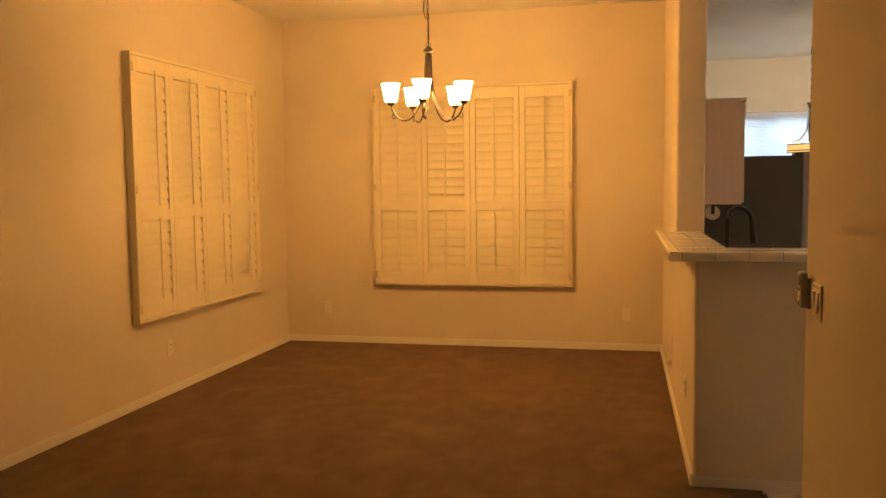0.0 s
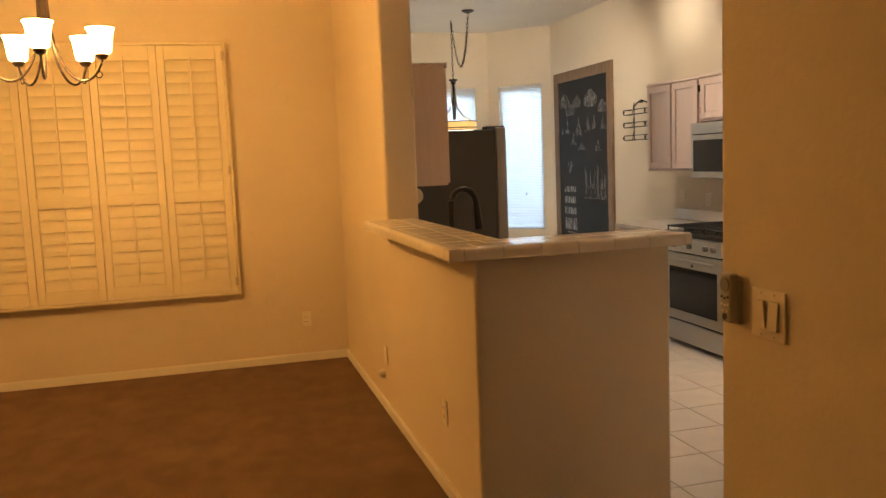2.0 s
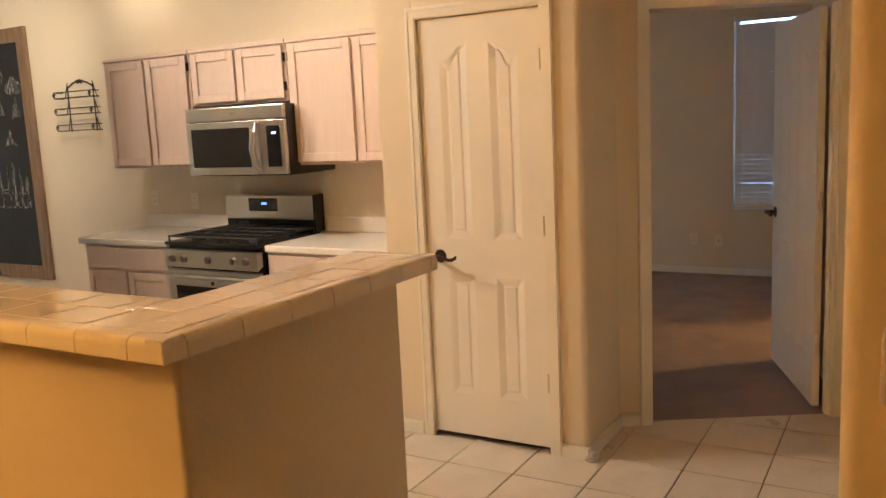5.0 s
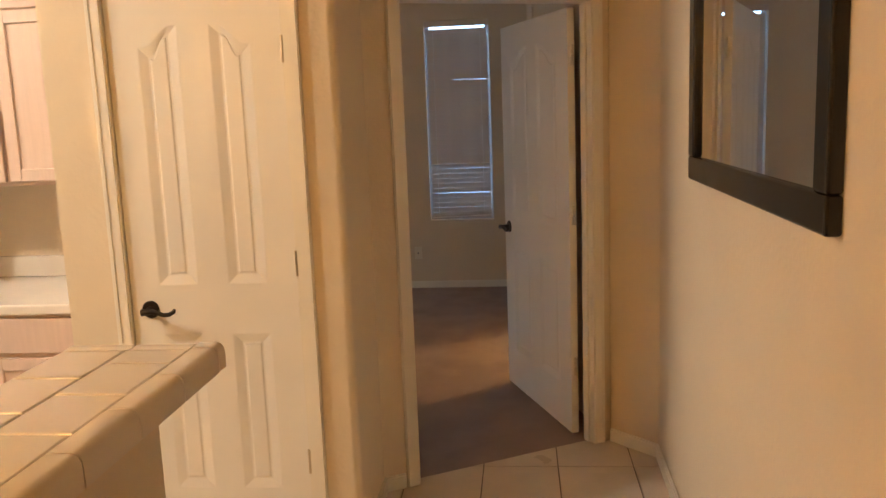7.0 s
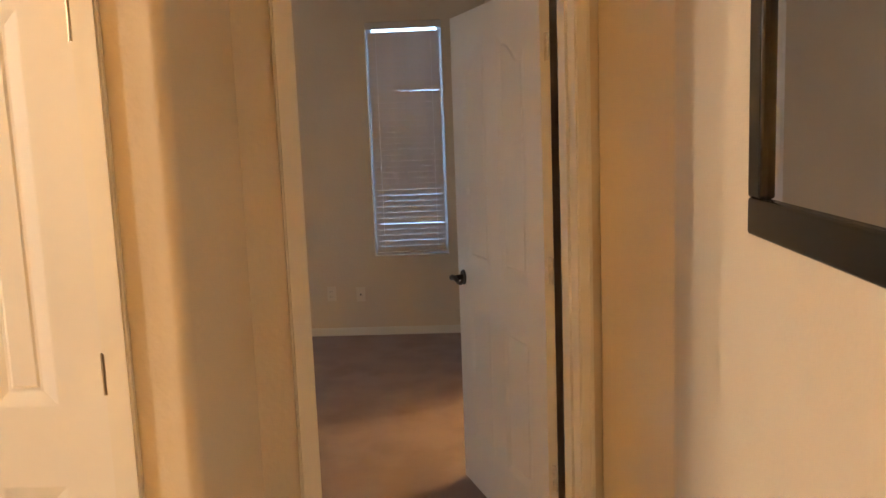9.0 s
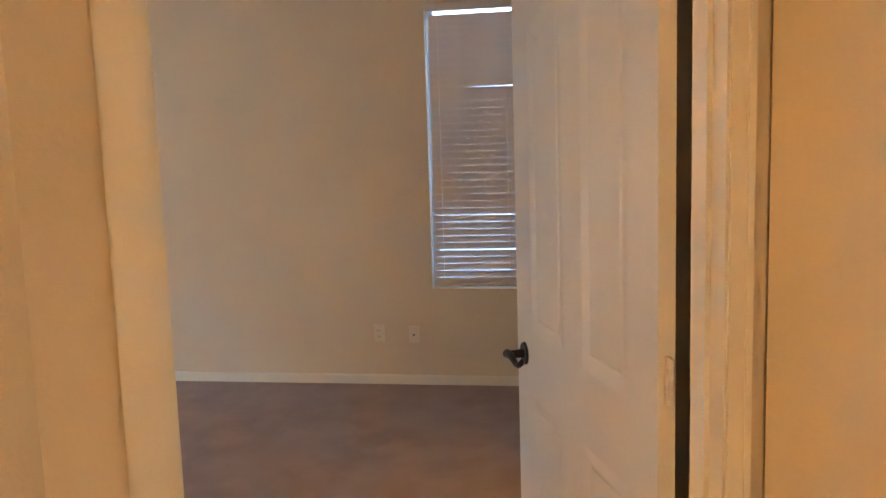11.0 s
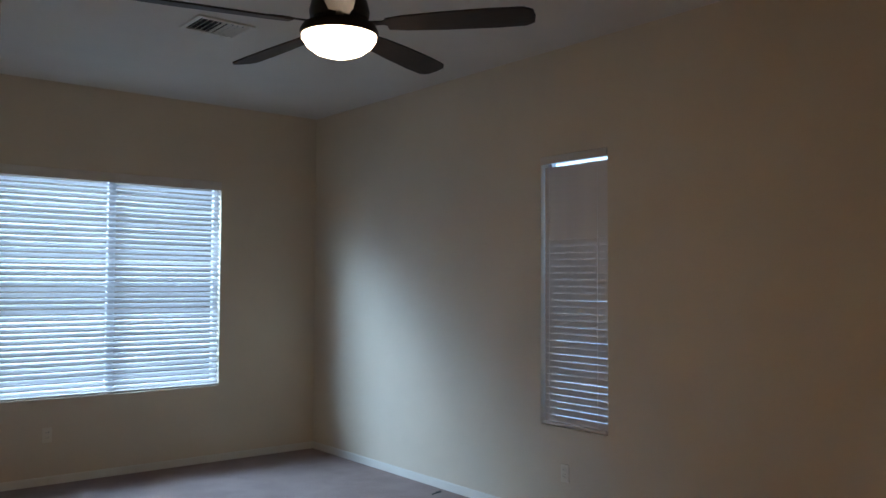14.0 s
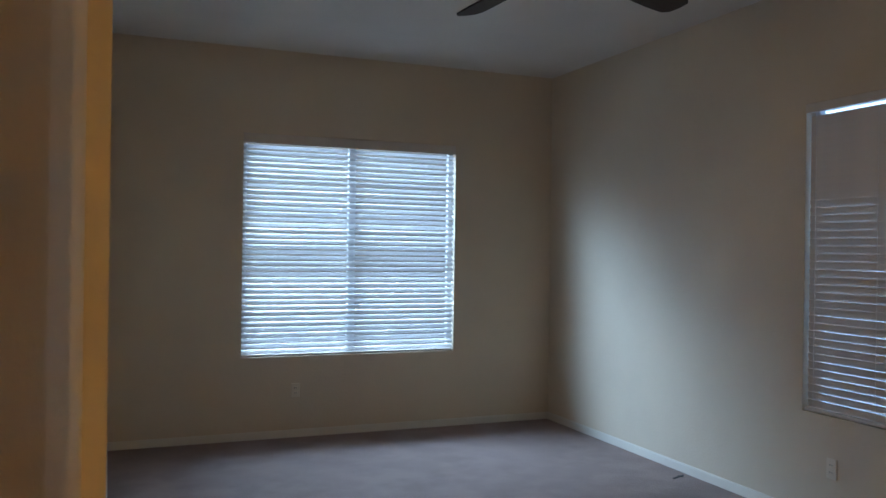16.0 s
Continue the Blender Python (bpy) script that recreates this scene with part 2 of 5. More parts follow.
# bedroom
wall("wall_north_bedroom", CREAM + " round the large bedroom window", (4.34, 10.73), (8.19, 10.73), -0.12, [(0.975, 2.785, 0.65, 2.43)])
wall("wall_east_bedroom", CREAM + " with two narrow windows", (8.07, 10.73), (8.07, 3.2), -0.12, [(2.96, 3.53, 0.63, 2.40), (6.045, 6.62, 0.63, 2.40)])
structure("wall_south_bedroom", prism(bmesh.new(), [(4.56, 3.36), (5.47, 3.36), (5.47, 3.766), (4.535, 3.475), (4.475, 3.452)], 0, CZ), WALL, CREAM + " behind the bedroom door", "wall")
structure("wall_south_bedroom_end", boxes((6.60, 3.36, 0, 8.07, 3.775, CZ)), WALL, CREAM + " beside the bathroom opening", "wall")
structure("wall_south_bedroom_head", boxes((5.47, 3.36, 2.12, 6.60, 3.775, CZ)), WALL, CREAM + " above the bathroom opening", "wall")
wall("wall_south_bathroom", CREAM + " of the lit bathroom", (8.07, 0.9), (5.0, 0.9), -0.10)
wall("wall_west_bathroom", CREAM + " of the lit bathroom", (5.0, 0.9), (5.0, 3.36), -0.10)
wall("wall_east_bathroom", CREAM + " of the lit bathroom", (8.07, 3.2), (8.07, 0.9), -0.10)
structure("floor_bathroom", boxes((4.9, 0.8, -0.05, 8.17, 3.36, 0.002)), GROUT, "brown plain bathroom floor", "floor")

structure("ceiling", boxes((-2.85, -1.8, CZ, 8.3, 10.87, CZ + 0.1), (-2.85, 10.87, CZ, 4.42, 11.9, CZ + 0.1)), CEILING, "white lightly textured flat ceiling", "ceiling")
structure("floor_carpet_dining", boxes((-2.70, -1.6, -0.05, 1.455, 7.86, 0.016), bevel=0.006), CARPET, "brown worn cut-pile dining room carpet", "carpet")
bm = bmesh.new()
prism(bm, [slant(DOOR_S0 - 0.1, 0.045), slant(DOOR_S1 + 0.1, 0.045), (4.56, 3.36), (8.07, 3.36), (8.07, 10.73), (4.3, 10.73), (4.3, 4.8)], -0.05, 0.004)
structure("floor_carpet_bedroom", bm, CARPET_BED, "mauve beige cut-pile bedroom carpet", "carpet")
floor_tile = structure("floor_tile", boxes((1.46, 3.2, -0.06, 4.6, 5.5, -0.004), (1.3, 5.5, -0.06, 4.3, 11.7, -0.004)), GROUT, "grey brown grout bed of the tiled floor", "floor")
structure("ground", boxes((-60, -60, -0.4, 60, 60, -0.3)), material("dry_ground", (0.25, 0.2, 0.15), 0.95, grain=(1.0, 0.8)), "pale dry gravel ground outside the house", "ground")
# invented wall that keeps bright sky out of the gaps between slats
structure("garden_wall", boxes((-4, 14.6, -0.3, 16, 14.8, 3.1)), material("tan_stucco_added_wall", (0.26, 0.21, 0.16), 0.9, grain=(3.0, 0.85), bump=(60, 0.3, 0.004)), "tan stucco wall added outside to darken the blind gaps", "garden wall")
structure("backdrop", boxes((10.4, 2.0, -0.3, 10.45, 11.0, 4.5)), glowing("dusk_sky_haze", (0.24, 0.50, 1.0), 1.5, 0.9), "pale blue evening sky beyond the narrow windows", "sky")

# ---- trim, doors and dining room ----


def baseboard(p0, p1, name="baseboard"):
    lift = 0.012 if max(p0[0], p1[0]) < 1.45 else 0.0
    bm = wall_cells(bmesh.new(), p0, p1, 0.013, z0=lift, z1=lift + 0.058)
    wall_cells(bm, p0, p1, 0.008, z0=lift + 0.058, z1=lift + 0.066)
    return structure(name, bm, TRIM, "white painted low baseboard along the wall", "baseboard")


for a, b in (((-2.661, -1.6), (-2.431, 7.859)), ((-2.417, 7.859), (1.129, 7.859)), ((1.124, 7.84), (1.124, 6.14)), ((1.124, 6.14), (1.124, 4.49)),
             ((1.124, 4.504), (1.969, 4.504)), ((3.419, 5.51), (3.419, 5.345)), ((3.419, 4.605), (3.419, 4.462)), ((3.42, 4.464), (3.893, 4.464)),
             (slant(0.0, -0.001), slant(DOOR_S0 - 0.065, -0.001)), ((4.45, 3.449), (4.252, 3.259)), ((4.252, 3.259), (1.41, 3.3026)), ((1.384, 3.28), (1.384, -1.6)),
             ((4.341, 10.729), (8.07, 10.729)), ((8.069, 10.715), (8.069, 3.776)), ((8.055, 3.776), (5.5, 3.776)), ((4.341, 5.5), (4.341, 10.715))):
    baseboard(a, b)


def door_panels(w, h):
    """The four moulded fields of a door, as (x0, x1, z0, top at x0, top at x1): two tall ones under an arch, two short ones."""
    st, mid = (0.108, 0.110) if w < 0.7 else (0.130, 0.120)
    pw = (w - 2 * st - mid) / 2
    top, sh = h - 0.125, 0.07
    z_mid, z_low = 1.015, 0.836
    l0, l1, r0, r1 = st, st + pw, st + pw + mid, w - st
    return [(l0, l1, z_mid, top - sh, top), (r0, r1, z_mid, top, top - sh), (l0, l1, 0.240, z_low, z_low), (r0, r1, 0.240, z_low, z_low)]


def field_outline(field, d):
    x0, x1, z0, ta, tb = field
    n = 12
    loop = [(x0 + d, z0 + d), (x1 - d, z0 + d)]
    for k in range(n + 1):
        f = 1 - k / n
        x = x0 + d + (x1 - x0 - 2 * d) * f
        g = min(max((f - 0.12) / 0.76, 0.0), 1.0)
        loop.append((x, ta + (tb - ta) * (0.5 - 0.5 * math.cos(math.pi * g)) - d))
    return loop


def moulded(bm, field, y, out, steps):
    """A raised moulded field on the face at depth y; out is the way the face looks along y."""
    x0, x1, z0, ta, tb = field
    n = 12
    loops = []
    for d, h in steps:
        loops.append([bm.verts.new((x, y + out * h, z)) for x, z in field_outline(field, d)])
    for l0, l1 in zip(loops, loops[1:]):
        for i in range(len(l0)):
            j = (i + 1) % len(l0)
            bm.faces.new((l0[i], l0[j], l1[j], l1[i]))
    last = loops[-1]
    m = len(last)
    for k in range(n):
        lo = last[1] if k < n / 2 else last[0]
        bm.faces.new((lo, last[2 + k], last[3 + k]))
    bm.faces.new((last[0], last[1], last[2 + n // 2]))
    bmesh.ops.recalc_face_normals(bm, faces=bm.faces[:])
    return bm


FIELD = ((0.0, 0.0), (0.004, -0.0004), (0.034, -0.0062), (0.041, -0.0062), (0.047, -0.0040))
SINK = 0.0075


def face_skin(bm, w, z0, z1, y, out):
    """The flat face of a leaf at depth y with holes for the sunk fields, and the rim that closes it to the core."""
    edges = []

    def ring(points):
        vs = [bm.verts.new((x, y, z)) for x, z in points]
        edges.extend(bm.edges.new((vs[i - 1], vs[i])) for i in range(len(vs)))
        return vs
    outer = ring([(0, z0), (w, z0), (w, z1), (0, z1)])
    for field in door_panels(w, z1):
        ring(field_outline(field, 0.0))
    bmesh.ops.triangle_fill(bm, use_beauty=True, use_dissolve=False, edges=edges, normal=(0, out, 0))
    inner = [bm.verts.new((v.co.x, y - out * SINK, v.co.z)) for v in outer]
    for i in range(4):
        bm.faces.new((outer[i - 1], outer[i], inner[i], inner[i - 1]))


def panel_door(parent, w, h, thick, lever_x, lever_way, both=True, low=0.020, lever_z=0.945):
    """A moulded four-panel door leaf from x 0 to w, its room face at y 0 looking along -y."""
    bm = boxes((0, SINK, low, w, thick - (SINK if both else 0), h))
    for y, out in ((0.0, -1),) + (((thick, 1),) if both else ()):
        face_skin(bm, w, low, h, y, out)
    leaf = part("door_leaf", bm, DOORPAINT, parent, "white moulded four-panel door leaf")
    for poly in door_panels(w, h):
        part("panel", moulded(bmesh.new(), poly, 0.0, -1, FIELD), DOORPAINT, leaf, smooth=False)
        if both:
            part("panel", moulded(bmesh.new(), poly, thick, 1, FIELD), DOORPAINT, leaf, smooth=False)
    for side, y in ((-1, 0.0),) + (((1, thick),) if both else ()):
        bm = bmesh.new()
        tube(bm, [(lever_x, y, lever_z), (lever_x, y + side * 0.006, lever_z)], [0.033, 0.030], 20)
        tube(bm, [(lever_x, y + side * 0.006, lever_z), (lever_x, y + side * 0.05, lever_z)], [0.013, 0.011], 12)
        c = side * 0.05
        w0 = lever_way
        tube(bm, [(lever_x - w0 * 0.012, y + c, lever_z), (lever_x + w0 * 0.022, y + c, lever_z + 0.004), (lever_x + w0 * 0.045, y + c, lever_z - 0.002), (lever_x + w0 * 0.068, y + c * 0.97, lever_z - 0.010),
                  (lever_x + w0 * 0.088, y + c * 0.94, lever_z - 0.009), (lever_x + w0 * 0.104, y + c * 0.9, lever_z), (lever_x + w0 * 0.108, y + c * 0.88, lever_z + 0.010)],
             [0.013, 0.0105, 0.0085, 0.008, 0.0085, 0.008, 0.005], 10)
        part("lever_handle", bm, BRONZE, leaf, "dark oil-rubbed bronze lever handle", smooth=True)
    return leaf


def casing(name, p0, p1, height, face_n, label, jambs=()):
    """Door casing round an opening from p0 to p1 on a wall face, standing out along face_n."""
    a, b, n = Vector(p0), Vector(p1), Vector(face_n).normalized()
    u = (b - a).normalized()
    root = thing(name, Matrix(), label, "door frame", kind="structure")
    for w0, w1, d0, d1 in ((0.0, 0.058, 0.0, 0.012), (0.006, 0.04, 0.012, 0.017), (0.040, 0.054, 0.012, 0.020)):
        for s, v in ((a, -u), (b, u)):
            q = [s + v * w0 + n * d0, s + v * w1 + n * d0, s + v * w1 + n * d1, s + v * w0 + n * d1]
            part("side_casing", prism(bmesh.new(), [tuple(k) for k in q], 0.0, height + w0), TRIM, root)
        q = [a - u * w1 + n * d0, b + u * w1 + n * d0, b + u * w1 + n * d1, a - u * w1 + n * d1]
        part("head_casing", prism(bmesh.new(), [tuple(k) for k in q], height + w0, height + w1), TRIM, root)
    if jambs:
        for s, v, jamb in ((a, -u, jambs[0]), (b, u, jambs[1])):
            q = [s - n * 0.0, s + v * 0.016, s + v * 0.016 - n * jamb, s - n * jamb]
            part("jamb", prism(bmesh.new(), [tuple(k) for k in q], 0.0, height), TRIM, root)
            q = [s - v * 0.011 - n * 0.025, s - n * 0.025, s - n * 0.065, s - v * 0.011 - n * 0.065]
            part("door_stop", prism(bmesh.new(), [tuple(k) for k in q], 0.0, height - 0.011), TRIM, root)
        q = [a - u * 0.016, b + u * 0.016, b + u * 0.016 - n * jambs[1], a - u * 0.016 - n * jambs[0]]
        part("head_jamb", prism(bmesh.new(), [tuple(k) for k in q], height, height + 0.016), TRIM, root)
    return root


def hinge(parent, x, y, z, rz=0.0, metal=None):
    bm = bmesh.new()
    tube(bm, [(0, 0, -0.045), (0, 0, 0.045)], 0.0065, 8)
    box(bm, -0.020, -0.001, -0.044, 0.0, 0.0015, 0.044)
    box(bm, 0.0, -0.001, -0.044, 0.020, 0.0015, 0.044)
    for k in (-0.027, 0.0, 0.027):
        for sx in (-0.012, 0.012):
            tube(bm, [(sx, -0.0005, k), (sx, -0.0025, k)], 0.0035, 6)
    return part("hinge", bm, metal or BRASS, parent, smooth=True, m=place(x, y, z, rz))


PALEBRASS = material("white_painted_hinge", (0.78, 0.74, 0.64), 0.4, 0.0, grain=(50, 0.8))
# pantry door, closed, seen from the hall
pantry = thing("door_1", place(3.4215, 5.270, 0.0, -90), "white closed moulded pantry door with a bronze lever", "door", kind="structure")
panel_door(pantry, 0.618, 2.047, 0.035, 0.068, 1, both=False, low=0.034, lever_z=0.927)
for z in (0.35, 1.088, 1.824):
    part("hinge", tube(bmesh.new(), [(0.622, -0.010, z - 0.045), (0.622, -0.010, z + 0.045)], 0.0065, 8), BRASS, pantry, "worn metal hinge knuckle", smooth=True)
casing("trim_pantry", (3.42, 5.272), (3.42, 4.648), 2.050, (-1, 0), "white stepped casing round the pantry door")
# black sheet behind the leaf paints the shade in the door gap
part("dark_gap", boxes((3.47, 4.64, 0.0, 3.50, 5.29, 2.05)), GAPSHADE, pantry).matrix_parent_inverse = pantry.matrix_basis.inverted()

# bedroom door, standing open into the bedroom
bed_door = thing("door_2", place(4.487, 3.592, 0.0, 21.0), "white moulded bedroom door standing open on brass hinges", "door", kind="structure")
leaf = panel_door(bed_door, 0.885, 2.04, 0.035, 0.818, -1)
leaf.matrix_basis = Matrix.Translation((0.026, 0.0, 0))
for z in (0.36, 1.095, 1.83):
    hinge(bed_door, 0.013, 0.02, z, 0, PALEBRASS)
casing("trim_bedroom_door", slant(DOOR_S0), slant(DOOR_S1), DOOR_H, (-N.x, -N.y), "white stepped casing and jambs of the bedroom doorway", jambs=(WTL, WT))


def louvre_mesh(length, chord, thick):
    bm = bmesh.new()
    prof = [(-chord / 2, 0), (-chord / 4, thick * 0.42), (0, thick / 2), (chord / 4, thick * 0.42), (chord / 2, 0), (chord / 4, -thick * 0.42), (0, -thick / 2), (-chord / 4, -thick * 0.42)]
    ends = [[bm.verts.new((x, a, b)) for a, b in prof] for x in (-length / 2, length / 2)]
    for i in range(8):
        j = (i + 1) % 8
        bm.faces.new((ends[0][i], ends[0][j], ends[1][j], ends[1][i]))
    bm.faces.new(ends[0][::-1])
    bm.faces.new(ends[1])
    bmesh.ops.recalc_face_normals(bm, faces=bm.faces[:])
    me = bpy.data.meshes.new("louvre")
    bm.to_mesh(me)
    bm.free()
    me.materials.append(SHUTTER)
    me.shade_smooth()
    me.set_sharp_from_angle(angle=radians(50))
    return me


def shutter(m, width, height, label, tilts):
    """A plantation shutter: x along the wall, room along -y, z from the sill."""
    root = thing("window_shutter", m, label, "shutter", "plantation shutters of the dining room", "")
    d, f = 0.062, 0.022
    for name, r in (("frame_side", (0, -d, 0, f, 0, height)), ("frame_side", (width - f, -d, 0, width, 0, height)),
                    ("frame_head", (f, -d, height - f, width - f, 0, height)), ("frame_sill", (f, -d, 0, width - f, 0, f))):
        part(name, boxes(r, bevel=0.004), SHUTTER, root)
    pw = (width - 2 * f) / 4
    stile, top, bot, mid_z, mid = 0.052, 0.105, 0.095, height * 0.40, 0.075
    length = pw - 2 * stile - 0.006
    me = louvre_mesh(length, 0.086, 0.011)
    for i in range(4):
        x = f + i * pw
        body = boxes((0.0015, -0.030, f + 0.002, stile, 0, height - f - 0.002), (pw - stile, -0.030, f + 0.002, pw - 0.0015, 0, height - f - 0.002),
                     (stile, -0.029, f + 0.002, pw - stile, -0.001, f + bot), (stile, -0.029, height - f - top, pw - stile, -0.001, height - f - 0.002),
                     (stile, -0.029, mid_z - mid / 2, pw - stile, -0.001, mid_z + mid / 2), bevel=0.0025, seg=1)
        panel = part("panel", body, SHUTTER, root, m=Matrix.Translation((x, -d + 0.034, 0)))
        for lo, hi, tilt in ((f + bot, mid_z - mid / 2, tilts[i][0]), (mid_z + mid / 2, height - f - top, tilts[i][1])):
            n = round((hi - lo) / 0.078)
            for k in range(n):
                z = lo + (hi - lo) * (k + 0.5) / n
                ob = new("louvre", me)
                ob.parent = panel
                ob.matrix_basis = pose(pw / 2, -0.015, z, tilt + random.uniform(-1.5, 1.5))
            rod = boxes((pw / 2 - 0.006, -0.066, lo + 0.03, pw / 2 + 0.006, -0.055, hi + 0.02), bevel=0.002, seg=1)
            part("tilt_rod", rod, SHUTTER, panel)
        for hz in ((0.10, height / 2, height - 0.10) if i in (0, 3) else ()):
            hx = 0.0 if i == 0 else pw
            part("hinge", boxes((hx - 0.012, -0.036, hz - 0.032, hx + 0.012, -0.0295, hz + 0.032), bevel=0.002, seg=1), BRASS, panel, "small worn metal hinge")
    return root


shutter(place(-1.53, 7.859, 0.588), 1.865, 1.848, "cream four-panel plantation shutter closed on the far wall", ((79, 80), (77, 73), (79, 78), (79, 79)))
shutter(place(-2.493, 5.305, 0.603, 88.61), 1.845, 1.845, "cream four-panel plantation shutter closed on the side wall", ((78, 77), (79, 80), (78, 77), (79, 79)))

# chandelier
SHADEGLASS = glowing("lit_frosted_lamp_glass", WARM, SHADE_GLOW, 0.4)
CHX, CHY = -0.555, 6.0
ch = thing("chandelier", place(CHX, CHY, CZ), "dark bronze five-arm chandelier with lit frosted shades", "chandelier")


def links(bm, a, b, sag=0.0, pitch=0.034, r=0.011, wire=0.0022):
    """A chain from a to b, hanging by sag."""
    a, b = Vector(a), Vector(b)
    n = 60
    pts = [a.lerp(b, k / n) - Vector((0, 0, sag * 4 * (k / n) * (1 - k / n))) for k in range(n + 1)]
    total = sum((q - p).length for p, q in zip(pts, pts[1:]))
    count = max(2, int(total / pitch))
    walked, i, done = 0.0, 0, 0
    for k in range(count):
        want = (k + 0.5) * total / count
        while i < n - 1 and walked + (pts[i + 1] - pts[i]).length < want:
            walked += (pts[i + 1] - pts[i]).length
            i += 1
        d = (pts[i + 1] - pts[i]).normalized()
        c = pts[i] + d * (want - walked)
        side = d.cross(Vector((0, 1, 0)) if abs(d.y) < 0.9 else Vector((1, 0, 0))).normalized()
        if k % 2:
            side = d.cross(side).normalized()
        ring = [c + d * (math.sin(t) * pitch * 0.68) + side * (math.cos(t) * r * 0.8) for t in (2 * math.pi * j / 10 for j in range(10))]
        tube(bm, ring, wire, 5, closed=True)
    return bm


def smooth_line(points, steps):
    """A rounded line through the points."""
    p = [Vector(q) for q in points]
    p = [p[0] * 2 - p[1]] + p + [p[-1] * 2 - p[-2]]
    out = []
    for a, b, c, d in zip(p, p[1:], p[2:], p[3:]):
        for k in range(steps):
            t = k / steps
            out.append(tuple((b * 2 + (c - a) * t + (a * 2 - b * 5 + c * 4 - d) * t * t + (b * 3 - a - c * 3 + d) * t ** 3) / 2))
    return out + [tuple(p[-2])]


part("canopy", lathe(bmesh.new(), [(0.0, 0), (0.062, 0), (0.060, -0.012), (0.03, -0.026), (0.008, -0.032), (0, -0.034)]), BRONZE, ch, smooth=True)
part("chain", links(bmesh.new(), (0, 0, -0.03), (0, 0, -0.60)), BRONZE, ch)
part("slack_cord", tube(bmesh.new(), [(0.0, 0, -0.02), (-0.02, 0.01, -0.2), (-0.03, 0.0, -0.36), (-0.015, 0, -0.42), (0.0, 0, -0.36), (0.004, 0, -0.5), (0, 0, -0.6)], 0.004, 6), BRONZE, ch, smooth=True)
part("stem", lathe(bmesh.new(), [(0, -0.60), (0.010, -0.605), (0.03, -0.625), (0.036, -0.635), (0.036, -0.645), (0.022, -0.655), (0.026, -0.68), (0.024, -0.86), (0.028, -0.90), (0.012, -0.92), (0, -0.93)]), BRONZE, ch, smooth=True)
part("loop", tube(bmesh.new(), [(0.016 * math.cos(t), 0, -0.595 + 0.018 * math.sin(t)) for t in (2 * math.pi * j / 14 for j in range(14))], 0.003, 6, closed=True), BRONZE, ch, smooth=True)
for k in range(5):
    ang = radians(-90 + 72 * k + 3.5)
    cx, sx = math.cos(ang), math.sin(ang)
    arm = [(r * cx, r * sx, z) for r, z in smooth_line(((0.022, -0.72), (0.027, -0.84), (0.042, -0.94), (0.075, -1.035), (0.125, -1.10), (0.180, -1.118), (0.228, -1.092), (0.258, -1.045), (0.268, -1.015)), 4)]
    a = part("arm", tube(bmesh.new(), arm, 0.0062, 8), BRONZE, ch, smooth=True)
    curl = [((0.248 - 0.020 * math.cos(t) * (1 - t / 9)) * cx, (0.248 - 0.020 * math.cos(t) * (1 - t / 9)) * sx, -1.088 - 0.022 * math.sin(t) * (1 - t / 9)) for t in (0.45 * q for q in range(12))]
    part("scroll", tube(bmesh.new(), curl, 0.0032, 6), BRONZE, a, smooth=True)
    c = (0.268 * cx, 0.268 * sx, -1.0)
    part("cup", lathe(bmesh.new(), [(0, -0.02), (0.016, -0.018), (0.026, -0.006), (0.032, 0.004), (0.028, 0.010), (0, 0.012)], c, 16), BRONZE, a, smooth=True)
    part("shade", lathe(bmesh.new(), [(0.022, 0.006), (0.034, 0.009), (0.043, 0.020), (0.048, 0.040), (0.052, 0.075), (0.056, 0.105), (0.062, 0.125), (0.067, 0.132), (0.063, 0.132), (0.052, 0.105), (0.047, 0.07), (0.038, 0.025), (0.0, 0.018)], c, 24), SHADEGLASS, ch, "glowing frosted glass shade", smooth=True)


def wall_plate(m, label, kind="outlet", w=0.070, h=0.114, group="wall outlets"):
    """A plate on a wall: x along the wall, room along -y, centred."""
    root = thing("wall_outlet" if kind == "outlet" else "wall_plate", m, label, "outlet", group)
    part("plate", boxes((-w / 2, -0.006, -h / 2, w / 2, 0, h / 2), bevel=0.003, seg=2), PLASTIC, root)
    if kind == "outlet":
        for z in (-0.02, 0.02):
            s = part("socket", boxes((-0.017, -0.009, z - 0.015, 0.017, -0.006, z + 0.015), bevel=0.002, seg=1), PLASTIC, root)
            part("slot", boxes((-0.009, -0.0098, z - 0.005, -0.0065, -0.009, z + 0.005)), DARKPLASTIC, s)
            part("slot", boxes((0.0065, -0.0098, z - 0.005, 0.009, -0.009, z + 0.005)), DARKPLASTIC, s)
    elif kind == "jack":
        bm = bmesh.new()
        tube(bm, [(0, -0.006, 0), (0, -0.018, 0)], 0.006, 10)
        part("jack", bm, DARKPLASTIC, root, smooth=True)
    return root


wall_plate(place(-2.02, 7.858, 0.36), "almond duplex outlet low on the dining room wall")
wall_plate(place(0.81, 7.858, 0.345), "almond duplex outlet low on the dining room wall")
wall_plate(place(-2.481, 5.74, 0.362, 88.61), "almond duplex outlet below the side shutter")
wall_plate(place(1.123, 6.32, 0.37, -90), "almond blank plate low on the half wall", "blank")
wall_plate(place(1.123, 5.0, 0.40, -90), "almond duplex outlet low on the half wall")
wall_plate(place(8.068, 7.55, 0.346, -90), "almond duplex outlet below a narrow bedroom window")
wall_plate(place(8.068, 5.045, 0.34, -90), "almond duplex outlet low on the bedroom wall")
